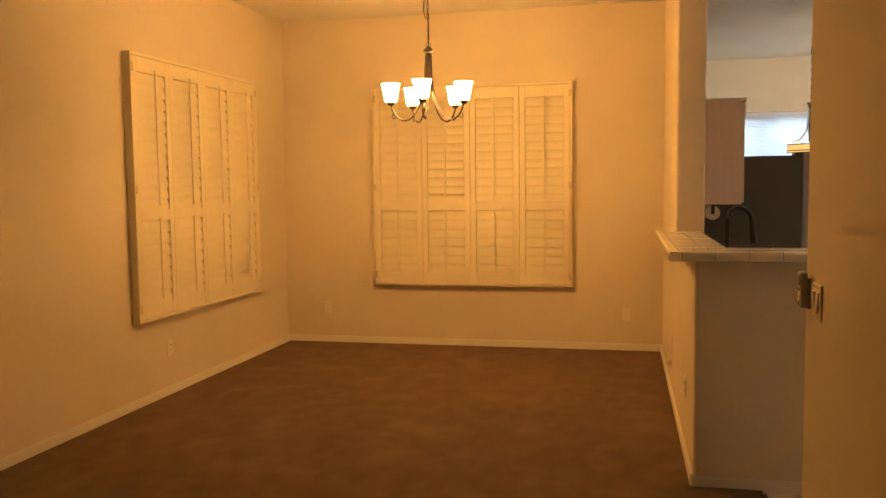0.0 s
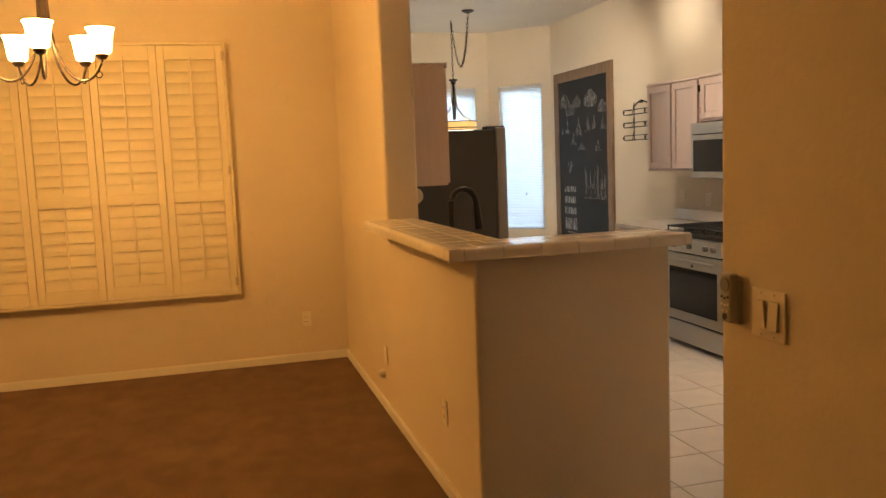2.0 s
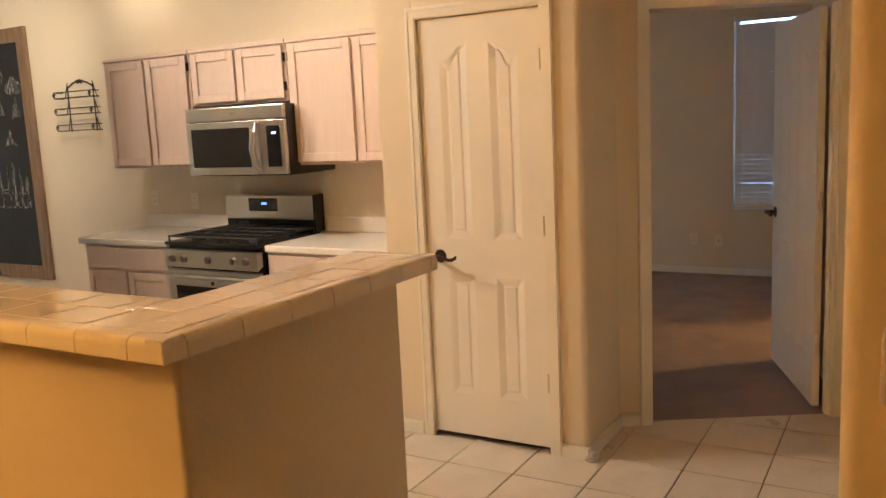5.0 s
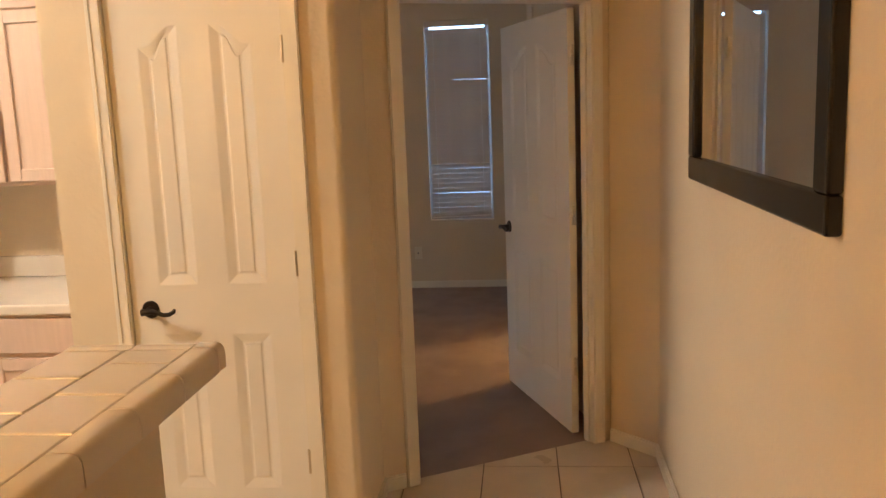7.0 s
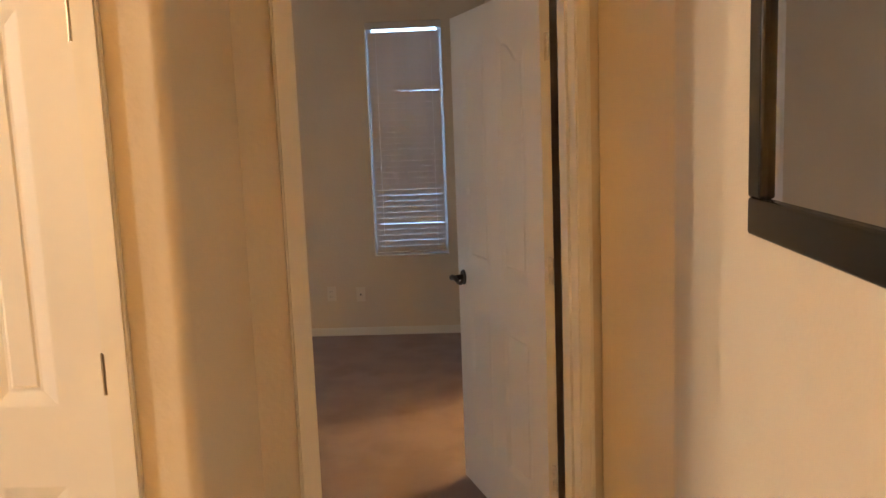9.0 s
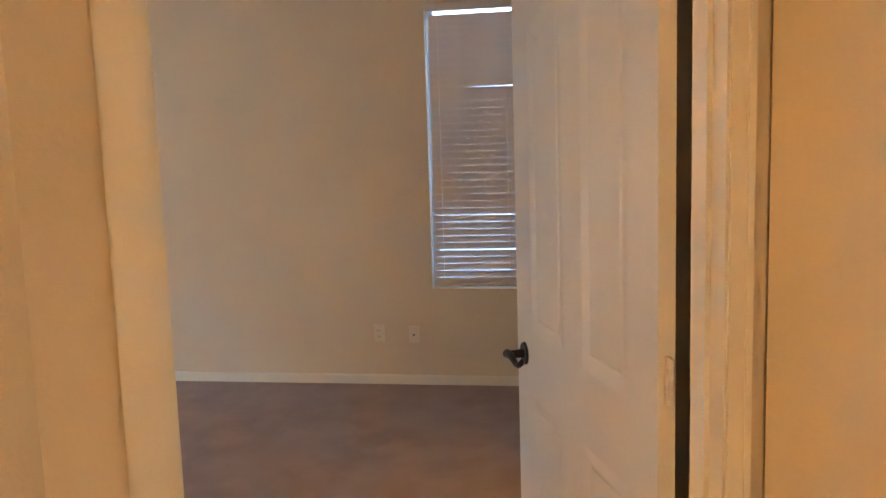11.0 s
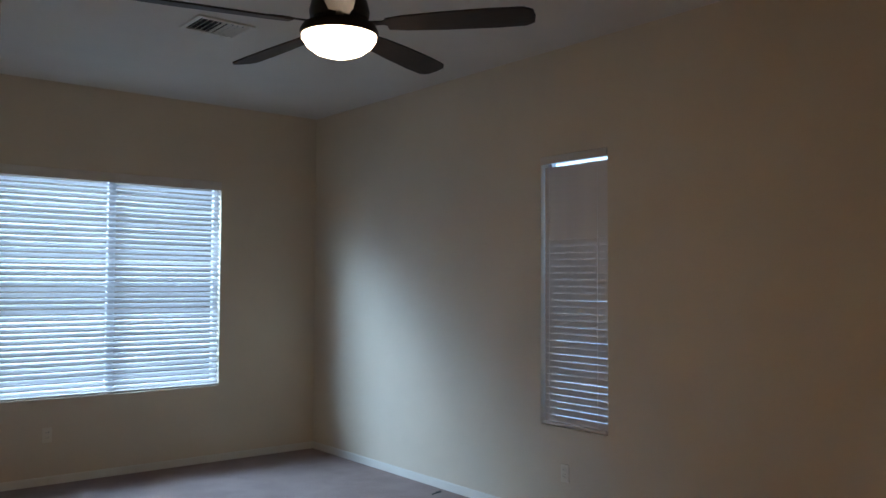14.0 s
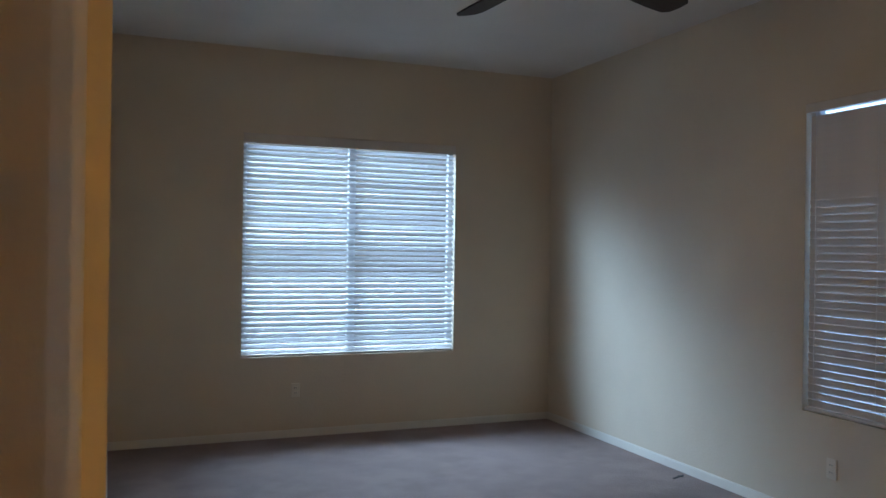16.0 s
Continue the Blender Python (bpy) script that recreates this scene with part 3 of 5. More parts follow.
wall_plate(place(8.068, 4.815, 0.332, -90), "almond cable jack plate on the bedroom wall", "jack")
wall_plate(place(5.75, 10.728, 0.38), "almond duplex outlet below the large bedroom window")

bumper = thing("wall_bumper", place(1.124, 6.405, 0.235, -90), "white round rubber bumper on the half wall", "door bumper")
bm = bmesh.new()
tube(bm, [(0, 0, 0), (0, -0.012, 0), (0, -0.03, -0.004), (0, -0.034, -0.012)], [0.026, 0.027, 0.022, 0.006], 16)
part("cap", bm, PLASTIC, bumper, smooth=True)

# switch and remote on the hall wall
sw = thing("light_switch", place(1.384, 3.10, 1.148, -90), "almond double rocker light switch on the hall wall", "switch")
part("plate", boxes((-0.058, -0.006, -0.058, 0.058, 0, 0.058), bevel=0.003), PLASTIC, sw)
for x, tilt in ((-0.023, 5), (0.023, -5)):
    part("rocker", boxes((-0.016, -0.004, -0.033, 0.016, 0.002, 0.033), bevel=0.002), PLASTIC, sw, m=pose(x, -0.0075, 0, tilt))
    for z in (-0.048, 0.048):
        part("screw", tube(bmesh.new(), [(x, -0.006, z), (x, -0.0075, z)], 0.003, 8), BRASS, sw)
rem = thing("fan_remote", place(1.384, 3.222, 1.168, -90), "silver grey fan remote control in a wall cradle", "remote control")
part("cradle", boxes((-0.024, -0.012, -0.06, 0.024, 0, 0.045), bevel=0.004), GREYPLASTIC, rem)
body = part("remote_body", boxes((-0.022, -0.034, -0.056, 0.022, -0.010, 0.064), bevel=0.007, seg=3), GREYPLASTIC, rem, smooth=True)
part("dial", tube(bmesh.new(), [(0, -0.034, 0.036), (0, -0.0365, 0.036)], [0.018, 0.017], 20), material("mid_grey_plastic", (0.25, 0.24, 0.22), 0.5), body, "round grey dial", smooth=True)
for x, z in ((-0.012, 0.006), (0, 0.003), (0.012, 0.006), (-0.012, -0.012), (0, -0.014), (0.012, -0.012), (-0.008, -0.028), (0.008, -0.028)):
    part("button", boxes((x - 0.004, -0.036, z - 0.003, x + 0.004, -0.0335, z + 0.003), bevel=0.001, seg=1), DARKPLASTIC if z > -0.01 else PLASTIC, body)
part("badge", tube(bmesh.new(), [(0, -0.0335, -0.042), (0, -0.036, -0.042)], 0.008, 14), DARKPLASTIC, body)

# mirror on the hall wall
GLASSMIRROR = material("silvered_mirror", (0.80, 0.80, 0.80), 0.012, 1.0)
BLACKWOOD = material("black_painted_wood", (0.006, 0.0055, 0.005), 0.22, bump=(40, 0.15, 0.002, (1, 1, 8)), rough_var=0.08)
mir = thing("wall_mirror", place(3.43, 3.2708, 1.343, 179.12), "large wall mirror in a broad black wooden frame", "mirror")
MW, MH, FW = 1.31, 0.98, 0.075
for name, r in (("frame_rail", (0, -0.032, 0, MW, 0, FW)), ("frame_rail", (0, -0.032, MH - FW, MW, 0, MH)), ("frame_stile", (0, -0.032, FW, FW, 0, MH - FW)), ("frame_stile", (MW - FW, -0.032, FW, MW, 0, MH - FW))):
    part(name, boxes(r, bevel=0.007, seg=3), BLACKWOOD, mir)
part("mirror_glass", boxes((FW - 0.004, -0.016, FW - 0.004, MW - FW + 0.004, -0.004, MH - FW + 0.004)), GLASSMIRROR, mir, "clear reflecting mirror glass")

# door stop at the pantry corner
st = thing("door_stop", place(3.43, 4.45, 0.0, 30), "small grey white rubber door stop on the tiles", "door stop")
bm = bmesh.new()
lathe(bm, [(0, 0), (0.034, 0), (0.036, 0.01), (0.03, 0.03), (0.018, 0.05), (0, 0.054)], sides=14)
tube(bm, [(-0.03, -0.015, 0.035), (0.03, 0.012, 0.035)], [0.016, 0.020], 10)
part("stop_body", bm, material("grey_white_rubber", (0.5, 0.46, 0.40), 0.6, grain=(60, 0.7)), st, smooth=True)

# ---- kitchen ----


def shaker(parent, x0, z0, x1, z1, y, rail=0.052, name="cabinet_door", hinge_side=0):
    """A framed cabinet door with a recessed panel on the face y, looking along -y."""
    root = part(name, boxes((x0, y - 0.019, z0, x0 + rail, y, z1), (x1 - rail, y - 0.019, z0, x1, y, z1), (x0 + rail, y - 0.0188, z0, x1 - rail, y, z0 + rail), (x0 + rail, y - 0.0188, z1 - rail, x1 - rail, y, z1), bevel=0.003, seg=2), CABINET, parent)
    part("recessed_panel", boxes((x0 + rail - 0.002, y - 0.009, z0 + rail - 0.002, x1 - rail + 0.002, y - 0.003, z1 - rail + 0.002)), CABINET, root)
    if hinge_side:
        hx = x0 - 0.004 if hinge_side < 0 else x1 + 0.004
        for hz in (z0 + 0.07, z1 - 0.07):
            part("hinge", boxes((hx - 0.008, y - 0.014, hz - 0.026, hx + 0.008, y + 0.002, hz + 0.026), bevel=0.002, seg=1), BRONZE, root, "dark bronze cabinet hinge")
    return root


def upper_cabinet(y_left, width, z0, z1, doors, label, depth=0.35, hinges=(0, 0)):
    """Seen from the room: x runs from its left end, room along -y."""
    root = thing("upper_cabinet", place(4.268, y_left, 0, -90), label, "cabinet", "pink whitewashed upper cabinets")
    part("carcass", boxes((0.0015, -depth, z0, width - 0.0015, 0, z1), bevel=0.002, seg=1), CABINET, root)
    gap = 0.022
    w = (width - gap * (doors + 1)) / doors
    for i in range(doors):
        x = gap + i * (w + gap)
        shaker(root, x, z0 + 0.018, x + w, z1 - 0.03, -depth, hinge_side=hinges[i])
    part("top_moulding", boxes((0.0015, -depth - 0.014, z1 - 0.022, width - 0.0015, -depth, z1 + 0.006), bevel=0.004), CABINET, root)
    return root


upper_cabinet(8.11, 0.82, 1.355, 2.10, 2, "pink whitewashed maple upper cabinet with two tall doors", hinges=(0, 1))
upper_cabinet(7.288, 0.80, 1.742, 2.10, 2, "short pink whitewashed cabinet above the microwave", hinges=(-1, 1))
upper_cabinet(6.486, 0.968, 1.355, 2.10, 2, "wide pink whitewashed upper cabinet beside the microwave", hinges=(-1, 0))

hc = thing("upper_cabinet", place(1.322, 6.98, 0, 90), "pink whitewashed upper cabinet seen end-on above the sink", "cabinet", "pink whitewashed upper cabinets")
hc.matrix_basis = place(1.322, 6.47, 0, 90)
part("carcass", boxes((0, -0.275, 1.367, 0.52, 0, 2.105), bevel=0.002, seg=1), CABINET, hc)
shaker(hc, 0.015, 1.38, 0.25, 2.08, -0.275)
shaker(hc, 0.27, 1.38, 0.505, 2.08, -0.275)
part("top_moulding", boxes((-0.006, -0.30, 2.09, 0.52, 0.0, 2.116), bevel=0.004), CABINET, hc)

tow = thing("towel_holder", place(1.42, 6.62, 1.367), "pale paper roll hanging below the cabinet", "paper roll")
bm = bmesh.new()
tube(bm, [(0.0, 0.0, -0.065), (0.0, 0.26, -0.065)], 0.052, 18)
part("paper_roll", bm, material("cream_paper", (0.75, 0.66, 0.48), 0.9, bump=(60, 0.1, 0.002)), tow, smooth=True)
part("bracket", boxes((-0.012, -0.008, -0.075, 0.012, -0.001, 0.0), (-0.012, 0.262, -0.075, 0.012, 0.269, 0.0), bevel=0.002, seg=1), BRONZE, tow)


def base_cabinet(y_left, width, drawers, doors, label):
    root = thing("base_cabinet", place(4.268, y_left, 0, -90), label, "cabinet", "pink whitewashed base cabinets")
    d = 0.60
    part("carcass", boxes((0.0, -d, 0.10, width, 0, 0.858), bevel=0.002, seg=1), CABINET, root)
    part("toe_kick", boxes((0.0, -d + 0.07, 0.0, width, -0.02, 0.10)), material("dark_brown_toe_kick", (0.10, 0.065, 0.045), 0.7), root, "dark brown toe kick")
    gap = 0.02
    w = (width - gap * (drawers + 1)) / drawers
    for i in range(drawers):
        x = gap + i * (w + gap)
        part("drawer_front", boxes((x, -d - 0.019, 0.70, x + w, -d, 0.845), bevel=0.004, seg=2), CABINET, root)
    w = (width - gap * (doors + 1)) / doors
    for i in range(doors):
        x = gap + i * (w + gap)
        shaker(root, x, 0.125, x + w, 0.68, -d)
    return root


base_cabinet(8.18, 0.835, 1, 2, "pink whitewashed base cabinet with one wide drawer")
base_cabinet(6.53, 1.015, 2, 2, "pink whitewashed base cabinet with two drawers")


def counter(name, y0, y1, label):
    root = thing(name, Matrix(), label, "countertop", "white tiled kitchen counters")
    part("slab", boxes((3.636, y0, 0.860, 4.268, y1, 0.902), bevel=0.008, seg=3), LAMINATE, root)
    part("backsplash", boxes((4.25, y0 + 0.03, 0.903, 4.268, y1, 1.0), bevel=0.004), LAMINATE, root)
    return root


counter("countertop", 7.345, 8.215, "glossy white tiled counter beside the stove")
counter("countertop", 5.512, 6.525, "glossy white tiled counter next to the pantry")
wall_plate(place(4.269, 8.13, 1.11, -90), "almond duplex outlet above the kitchen counter")
wall_plate(place(4.269, 7.72, 1.09, -90), "almond duplex outlet above the kitchen counter")

# stove
BLUE = glowing("blue_display_digits", (0.12, 0.32, 1.0), 0.9)
SW = 0.785
sv = thing("gas_stove", place(4.262, 7.332, 0, -90), "stainless steel gas stove with black cooktop and grates", "stove")
part("stove_body", boxes((0.002, -0.62, 0.03, SW, 0, 0.885), bevel=0.003, seg=1), BLACK, sv)
part("side_panel", boxes((-0.0005, -0.615, 0.03, 0.0015, -0.002, 0.88)), BLACK, sv)
od = part("oven_door", boxes((0.004, -0.652, 0.215, SW - 0.004, -0.621, 0.735), bevel=0.006, seg=2), STEEL, sv)
part("oven_window", boxes((0.075, -0.655, 0.29, SW - 0.075, -0.651, 0.63), bevel=0.001, seg=1), BLACKGLASS, od, "dark oven window glass")
bm = bmesh.new()
tube(bm, [(0.05, -0.695, 0.695), (SW - 0.05, -0.695, 0.695)], 0.013, 12)
for x in (0.08, SW - 0.08):
    tube(bm, [(x, -0.652, 0.695), (x, -0.692, 0.695)], 0.009, 10)
part("oven_handle", bm, STEEL, od, "round steel oven handle", smooth=True)
part("badge", tube(bmesh.new(), [(SW / 2, -0.652, 0.655), (SW / 2, -0.656, 0.655)], 0.013, 16), DARKPLASTIC, od)
part("warming_drawer", boxes((0.004, -0.648, 0.045, SW - 0.004, -0.621, 0.20), bevel=0.006, seg=2), STEEL, sv)
cp = part("control_panel", prism(bmesh.new(), [(0.0, 0.0), (0.11, 0.0), (0.085, 0.045), (0.0, 0.045)], 0, SW - 0.004), STEEL, sv)
cp.matrix_basis = Matrix(((0, 0, 1, 0.002), (0, 1, 0, -0.666), (-1, 0, 0, 0.86), (0, 0, 0, 1)))
for x in (0.085, 0.185, 0.39, 0.60, 0.70):
    bm = bmesh.new()
    tube(bm, [(x, -0.666, 0.805), (x, -0.690, 0.805)], [0.023, 0.020], 18)
    box(bm, x - 0.004, -0.695, 0.787, x + 0.004, -0.689, 0.823)
    part("knob", bm, material("dark_steel_knob", (0.30, 0.28, 0.26), 0.3, 1.0) if x == 0.085 else bpy.data.materials["dark_steel_knob"], sv, "round dark steel burner knob", smooth=True)
part("cooktop", boxes((0.002, -0.655, 0.886, SW - 0.002, -0.05, 0.905), bevel=0.006, seg=2), BLACK, sv)
for i in range(3):
    gx = 0.02 + i * 0.25
    bm = bmesh.new()
    for fy in (-0.63, -0.485, -0.34, -0.20, -0.085):
        tube(bm, [(gx, fy, 0.938), (gx + 0.245, fy, 0.938)], 0.0065, 6)
    for fx in (0.005, 0.08, 0.165, 0.24):
        tube(bm, [(gx + fx, -0.63, 0.936), (gx + fx, -0.085, 0.936)], 0.0065, 6)
    for fx in (0.005, 0.24):
        for fy in (-0.63, -0.34, -0.085):
            tube(bm, [(gx + fx, fy, 0.904), (gx + fx, fy, 0.938)], 0.0065, 6)
    part("grate", bm, IRON, sv, "black cast-iron grate", smooth=True)
for x, y in ((0.15, -0.5), (0.15, -0.2), (0.39, -0.35), (0.63, -0.5), (0.63, -0.2)):
    part("burner", lathe(bmesh.new(), [(0.045, 0.905), (0.042, 0.915), (0.03, 0.918), (0.028, 0.924), (0, 0.925)], (x, y, 0), 18), IRON, sv, smooth=True)
bg = part("backguard", boxes((0.004, -0.085, 0.905, SW - 0.004, -0.002, 1.0), bevel=0.003, seg=1), BLACK, sv)
bp = part("back_panel", boxes((0.004, -0.095, 0.985, SW - 0.02, -0.03, 1.145), bevel=0.008, seg=3), STEEL, sv)
part("end_cap", boxes((SW - 0.019, -0.098, 0.905, SW - 0.001, -0.002, 1.15), bevel=0.003, seg=1), BLACK, sv)
dsp = part("display", boxes((0.22, -0.0975, 1.04, 0.47, -0.0945, 1.125), bevel=0.001, seg=1), BLACKGLASS, bp)
for x in (0.335, 0.347, 0.359, 0.371):
    part("digit", boxes((x, -0.0985, 1.083, x + 0.008, -0.0976, 1.098)), BLUE, bp, "small glowing blue digit")

# microwave
mw = thing("microwave", place(4.262, 7.236, 1.305, -90), "stainless steel over-the-range microwave under the short cabinet", "microwave")
MWW, MWH, MWD = 0.80, 0.42, 0.445
part("case", boxes((0, -MWD, 0, MWW, 0, MWH), bevel=0.003, seg=1), BLACK, mw)
part("vent_strip", boxes((0.0, -MWD - 0.028, MWH - 0.085, MWW, -MWD, MWH), bevel=0.006, seg=2), STEEL, mw)
md = part("microwave_door", boxes((0.0, -MWD - 0.026, 0.004, 0.60, -MWD, MWH - 0.09), bevel=0.004, seg=2), STEEL, mw)
part("window", boxes((0.04, -MWD - 0.029, 0.05, 0.525, -MWD - 0.0255, MWH - 0.13), bevel=0.001, seg=1), BLACKGLASS, md, "dark microwave window")
cpn = part("control_strip", boxes((0.603, -MWD - 0.026, 0.004, MWW, -MWD, MWH - 0.09), bevel=0.004, seg=2), STEEL, mw)
part("keypad", boxes((0.66, -MWD - 0.0285, 0.05, 0.765, -MWD - 0.0255, MWH - 0.125), bevel=0.001, seg=1), BLACKGLASS, cpn)
part("digit", boxes((0.70, -MWD - 0.0295, 0.245, 0.735, -MWD - 0.0286, 0.258)), BLUE, cpn, "small glowing blue digits")
bm = bmesh.new()
tube(bm, [(0.595, -MWD - 0.03, 0.025), (0.585, -MWD - 0.06, 0.07), (0.58, -MWD - 0.072, 0.165), (0.585, -MWD - 0.06, 0.26), (0.595, -MWD - 0.03, 0.315)], [0.016, 0.018, 0.020, 0.018, 0.016], 12)
part("handle", bm, STEEL, md, "curved polished steel handle", smooth=True)
part("badge", boxes((0.38, -MWD - 0.0295, MWH - 0.055, 0.42, -MWD - 0.0275, MWH - 0.035)), GREYPLASTIC, mw)
part("grease_filter", boxes((0.04, -MWD + 0.03, -0.006, MWW - 0.04, -0.08, 0.0), bevel=0.002, seg=1), BLACK, mw)

# fridge
fr = thing("fridge", place(1.345, 6.995, 0, 0), "tall dark slate refrigerator standing past the sink", "refrigerator")
part("cabinet_body", boxes((0, 0, 0.02, 0.755, 0.905, 1.72), bevel=0.006, seg=2), SLATE, fr)
DOORSTEEL = material("slate_steel_door", (0.30, 0.29, 0.28), 0.33, 0.9, rough_var=0.05)
for y0, y1 in ((0.002, 0.45), (0.455, 0.903)):
    fd = part("fridge_door", boxes((0.758, y0, 0.06, 0.835, y1, 1.735), bevel=0.012, seg=3), DOORSTEEL, fr, smooth=True)
    hy = 0.40 if y0 < 0.1 else 0.50
    bm = bmesh.new()
    tube(bm, [(0.835, hy, 0.75), (0.872, hy, 0.79), (0.876, hy, 1.2), (0.872, hy, 1.55), (0.835, hy, 1.59)], 0.011, 10)
    part("door_handle", bm, STEEL, fd, "bar handle of brushed steel", smooth=True)
part("hinge_cover", boxes((0.70, 0.02, 1.721, 0.83, 0.12, 1.745), bevel=0.006), DARKPLASTIC, fr)
part("foot", boxes((0.04, 0.04, 0.0, 0.70, 0.86, 0.02)), DARKPLASTIC, fr)

TAPBLACK = material("satin_black_metal", (0.014, 0.013, 0.012), 0.34, 0.3)
# sink counter and tap behind the bar
sc = thing("sink_cabinet", place(1.322, 5.0), "pink whitewashed sink cabinet behind the half wall", "cabinet")
part("carcass", boxes((0, 0, 0.0, 0.56, 1.98, 0.858), bevel=0.002, seg=1), CABINET, sc)
sct = thing("sink_countertop", place(1.322, 5.0), "white tiled sink counter behind the bar", "countertop")
part("slab", boxes((-0.03, -0.34, 0.86, 0.60, 1.985, 0.902), bevel=0.006), LAMINATE, sct)
fa = thing("kitchen_tap", place(1.432, 5.86, 0.902), "matt black gooseneck kitchen tap behind the bar", "tap")
bm = bmesh.new()
lathe(bm, [(0, 0), (0.03, 0), (0.03, 0.008), (0.022, 0.03), (0.02, 0.06), (0, 0.065)], sides=16)
neck = [(0, 0, 0.04), (0, 0, 0.20), (0, 0, 0.36)]
for k in range(1, 13):
    t = math.pi * k / 12
    neck.append((0.074 - 0.074 * math.cos(t), 0, 0.375 + 0.083 * math.sin(t)))
neck.append((0.150, 0, 0.34))
tube(bm, neck, 0.0165, 12)
part("spout", bm, TAPBLACK, fa, smooth=True)
part("spray_head", tube(bmesh.new(), [(0.149, 0, 0.355), (0.153, 0, 0.30), (0.160, 0, 0.235)], [0.0175, 0.021, 0.024], 14), TAPBLACK, fa, smooth=True)
part("lever", tube(bmesh.new(), [(0, -0.02, 0.05), (0.0, -0.05, 0.06), (0.02, -0.11, 0.085)], [0.009, 0.007, 0.006], 8), BRONZE, fa, smooth=True)

# blackboard
RUSTIC = material("rustic_brown_board", (0.24, 0.150, 0.085), 0.7, grain=(5, 0.6, (8, 0.6, 0.6)), bump=(30, 0.3, 0.003, (8, 1, 1)))
SLATEBOARD = material("chalkboard_paint", (0.012, 0.0125, 0.013), 0.8, grain=(3, 0.7), stain=(2.5, 0.35, (0.028, 0.028, 0.029)))
CHALK = material("smudged_white_chalk", (0.36, 0.36, 0.35), 0.95, grain=(40, 0.35), stain=(14, 0.9, (0.05, 0.05, 0.05)))
CHALKHARD = material("bright_white_chalk", (0.50, 0.50, 0.49), 0.95, grain=(60, 0.5))


def rubbed(mat, scale, lo, hi, turn):
    """Lets the board show through worn chalk along slanted strokes."""
    nodes, lk = mat.node_tree.nodes, mat.node_tree.links
    co, mp, nz, rg = (nodes.new(k) for k in ("ShaderNodeTexCoord", "ShaderNodeMapping", "ShaderNodeTexNoise", "ShaderNodeMapRange"))
    mp.inputs["Rotation"].default_value = (0, radians(turn), 0)
    mp.inputs["Scale"].default_value = (scale, scale, scale * 0.18)
    nz.inputs["Scale"].default_value, nz.inputs["Detail"].default_value = 1.0, 5.0
    rg.inputs[1].default_value, rg.inputs[2].default_value = lo, hi
    lk.new(co.outputs["Object"], mp.inputs[0])
    lk.new(mp.outputs[0], nz.inputs["Vector"])
    lk.new(nz.outputs[0], rg.inputs[0])
    lk.new(rg.outputs[0], nodes["Principled BSDF"].inputs["Alpha"])


rubbed(CHALK, 60.0, 0.36, 0.70, 35)
rubbed(CHALKHARD, 90.0, 0.30, 0.62, -20)
bb = thing("chalkboard", place(4.268, 10.92, 0.42, -90), "tall black chalkboard in a rustic brown wooden frame", "chalkboard")
BW, BH, BF = 1.50, 2.065, 0.115
part("board", boxes((BF - 0.01, -0.018, BF - 0.01, BW - BF + 0.01, -0.004, BH - BF + 0.01)), SLATEBOARD, bb)
for name, r in (("frame_stile", (0, -0.03, 0, BF, 0, BH)), ("frame_stile", (BW - BF, -0.03, 0, BW, 0, BH)), ("frame_rail", (BF, -0.029, 0, BW - BF, 0, BF)), ("frame_rail", (BF, -0.029, BH - BF, BW - BF, 0, BH))):
    part(name, boxes(r, bevel=0.004), RUSTIC, bb)


def chalk(poly, hard=False, name="chalk_mark"):
    bm = bmesh.new()
    loop = [bm.verts.new((x, -0.0186, z)) for x, z in poly]
    bm.faces.new(loop)
    bmesh.ops.recalc_face_normals(bm, faces=bm.faces[:])
    return part(name, bm, CHALKHARD if hard else CHALK, bb)


def blob(x, z, w, h):
    n = 18
    return [(x + w / 2 * math.cos(t), z + (h * 0.75 if math.sin(t) > 0 else h * 0.22) * math.sin(t) * (1 + 0.12 * math.sin(5 * t))) for t in (2 * math.pi * k / n for k in range(n))]


for x, z, w, h in ((0.27, 1.68, 0.30, 0.17), (0.62, 1.66, 0.22, 0.14), (0.44, 1.58, 0.26, 0.15), (0.98, 1.66, 0.34, 0.19), (1.26, 1.57, 0.22, 0.14)):
    chalk(blob(x, z, w, h), name="chalk_cloud")
for x, z, w, h in ((0.22, 1.33, 0.10, 0.10), (0.36, 1.33, 0.12, 0.20), (0.66, 1.30, 0.22, 0.24), (0.90, 1.34, 0.16, 0.22), (1.06, 1.36, 0.12, 0.20), (1.27, 1.34, 0.14, 0.22), (0.52, 1.20, 0.16, 0.16), (0.74, 1.14, 0.22, 0.12), (1.15, 1.12, 0.18, 0.14)):
    chalk([(x - w / 2, z), (x - w * 0.25, z + h * 0.5), (x - w * 0.1, z + h * 0.62), (x, z + h), (x + w * 0.14, z + h * 0.6), (x + w * 0.2, z + h * 0.45), (x + w / 2, z), (x + w * 0.1, z + h * 0.12)], name="chalk_hill")
chalk([(0.40, 0.88), (0.48, 0.97), (0.47, 1.02), (0.43, 1.03), (0.40, 1.0), (0.37, 1.03), (0.33, 1.02), (0.32, 0.97)], name="chalk_heart")
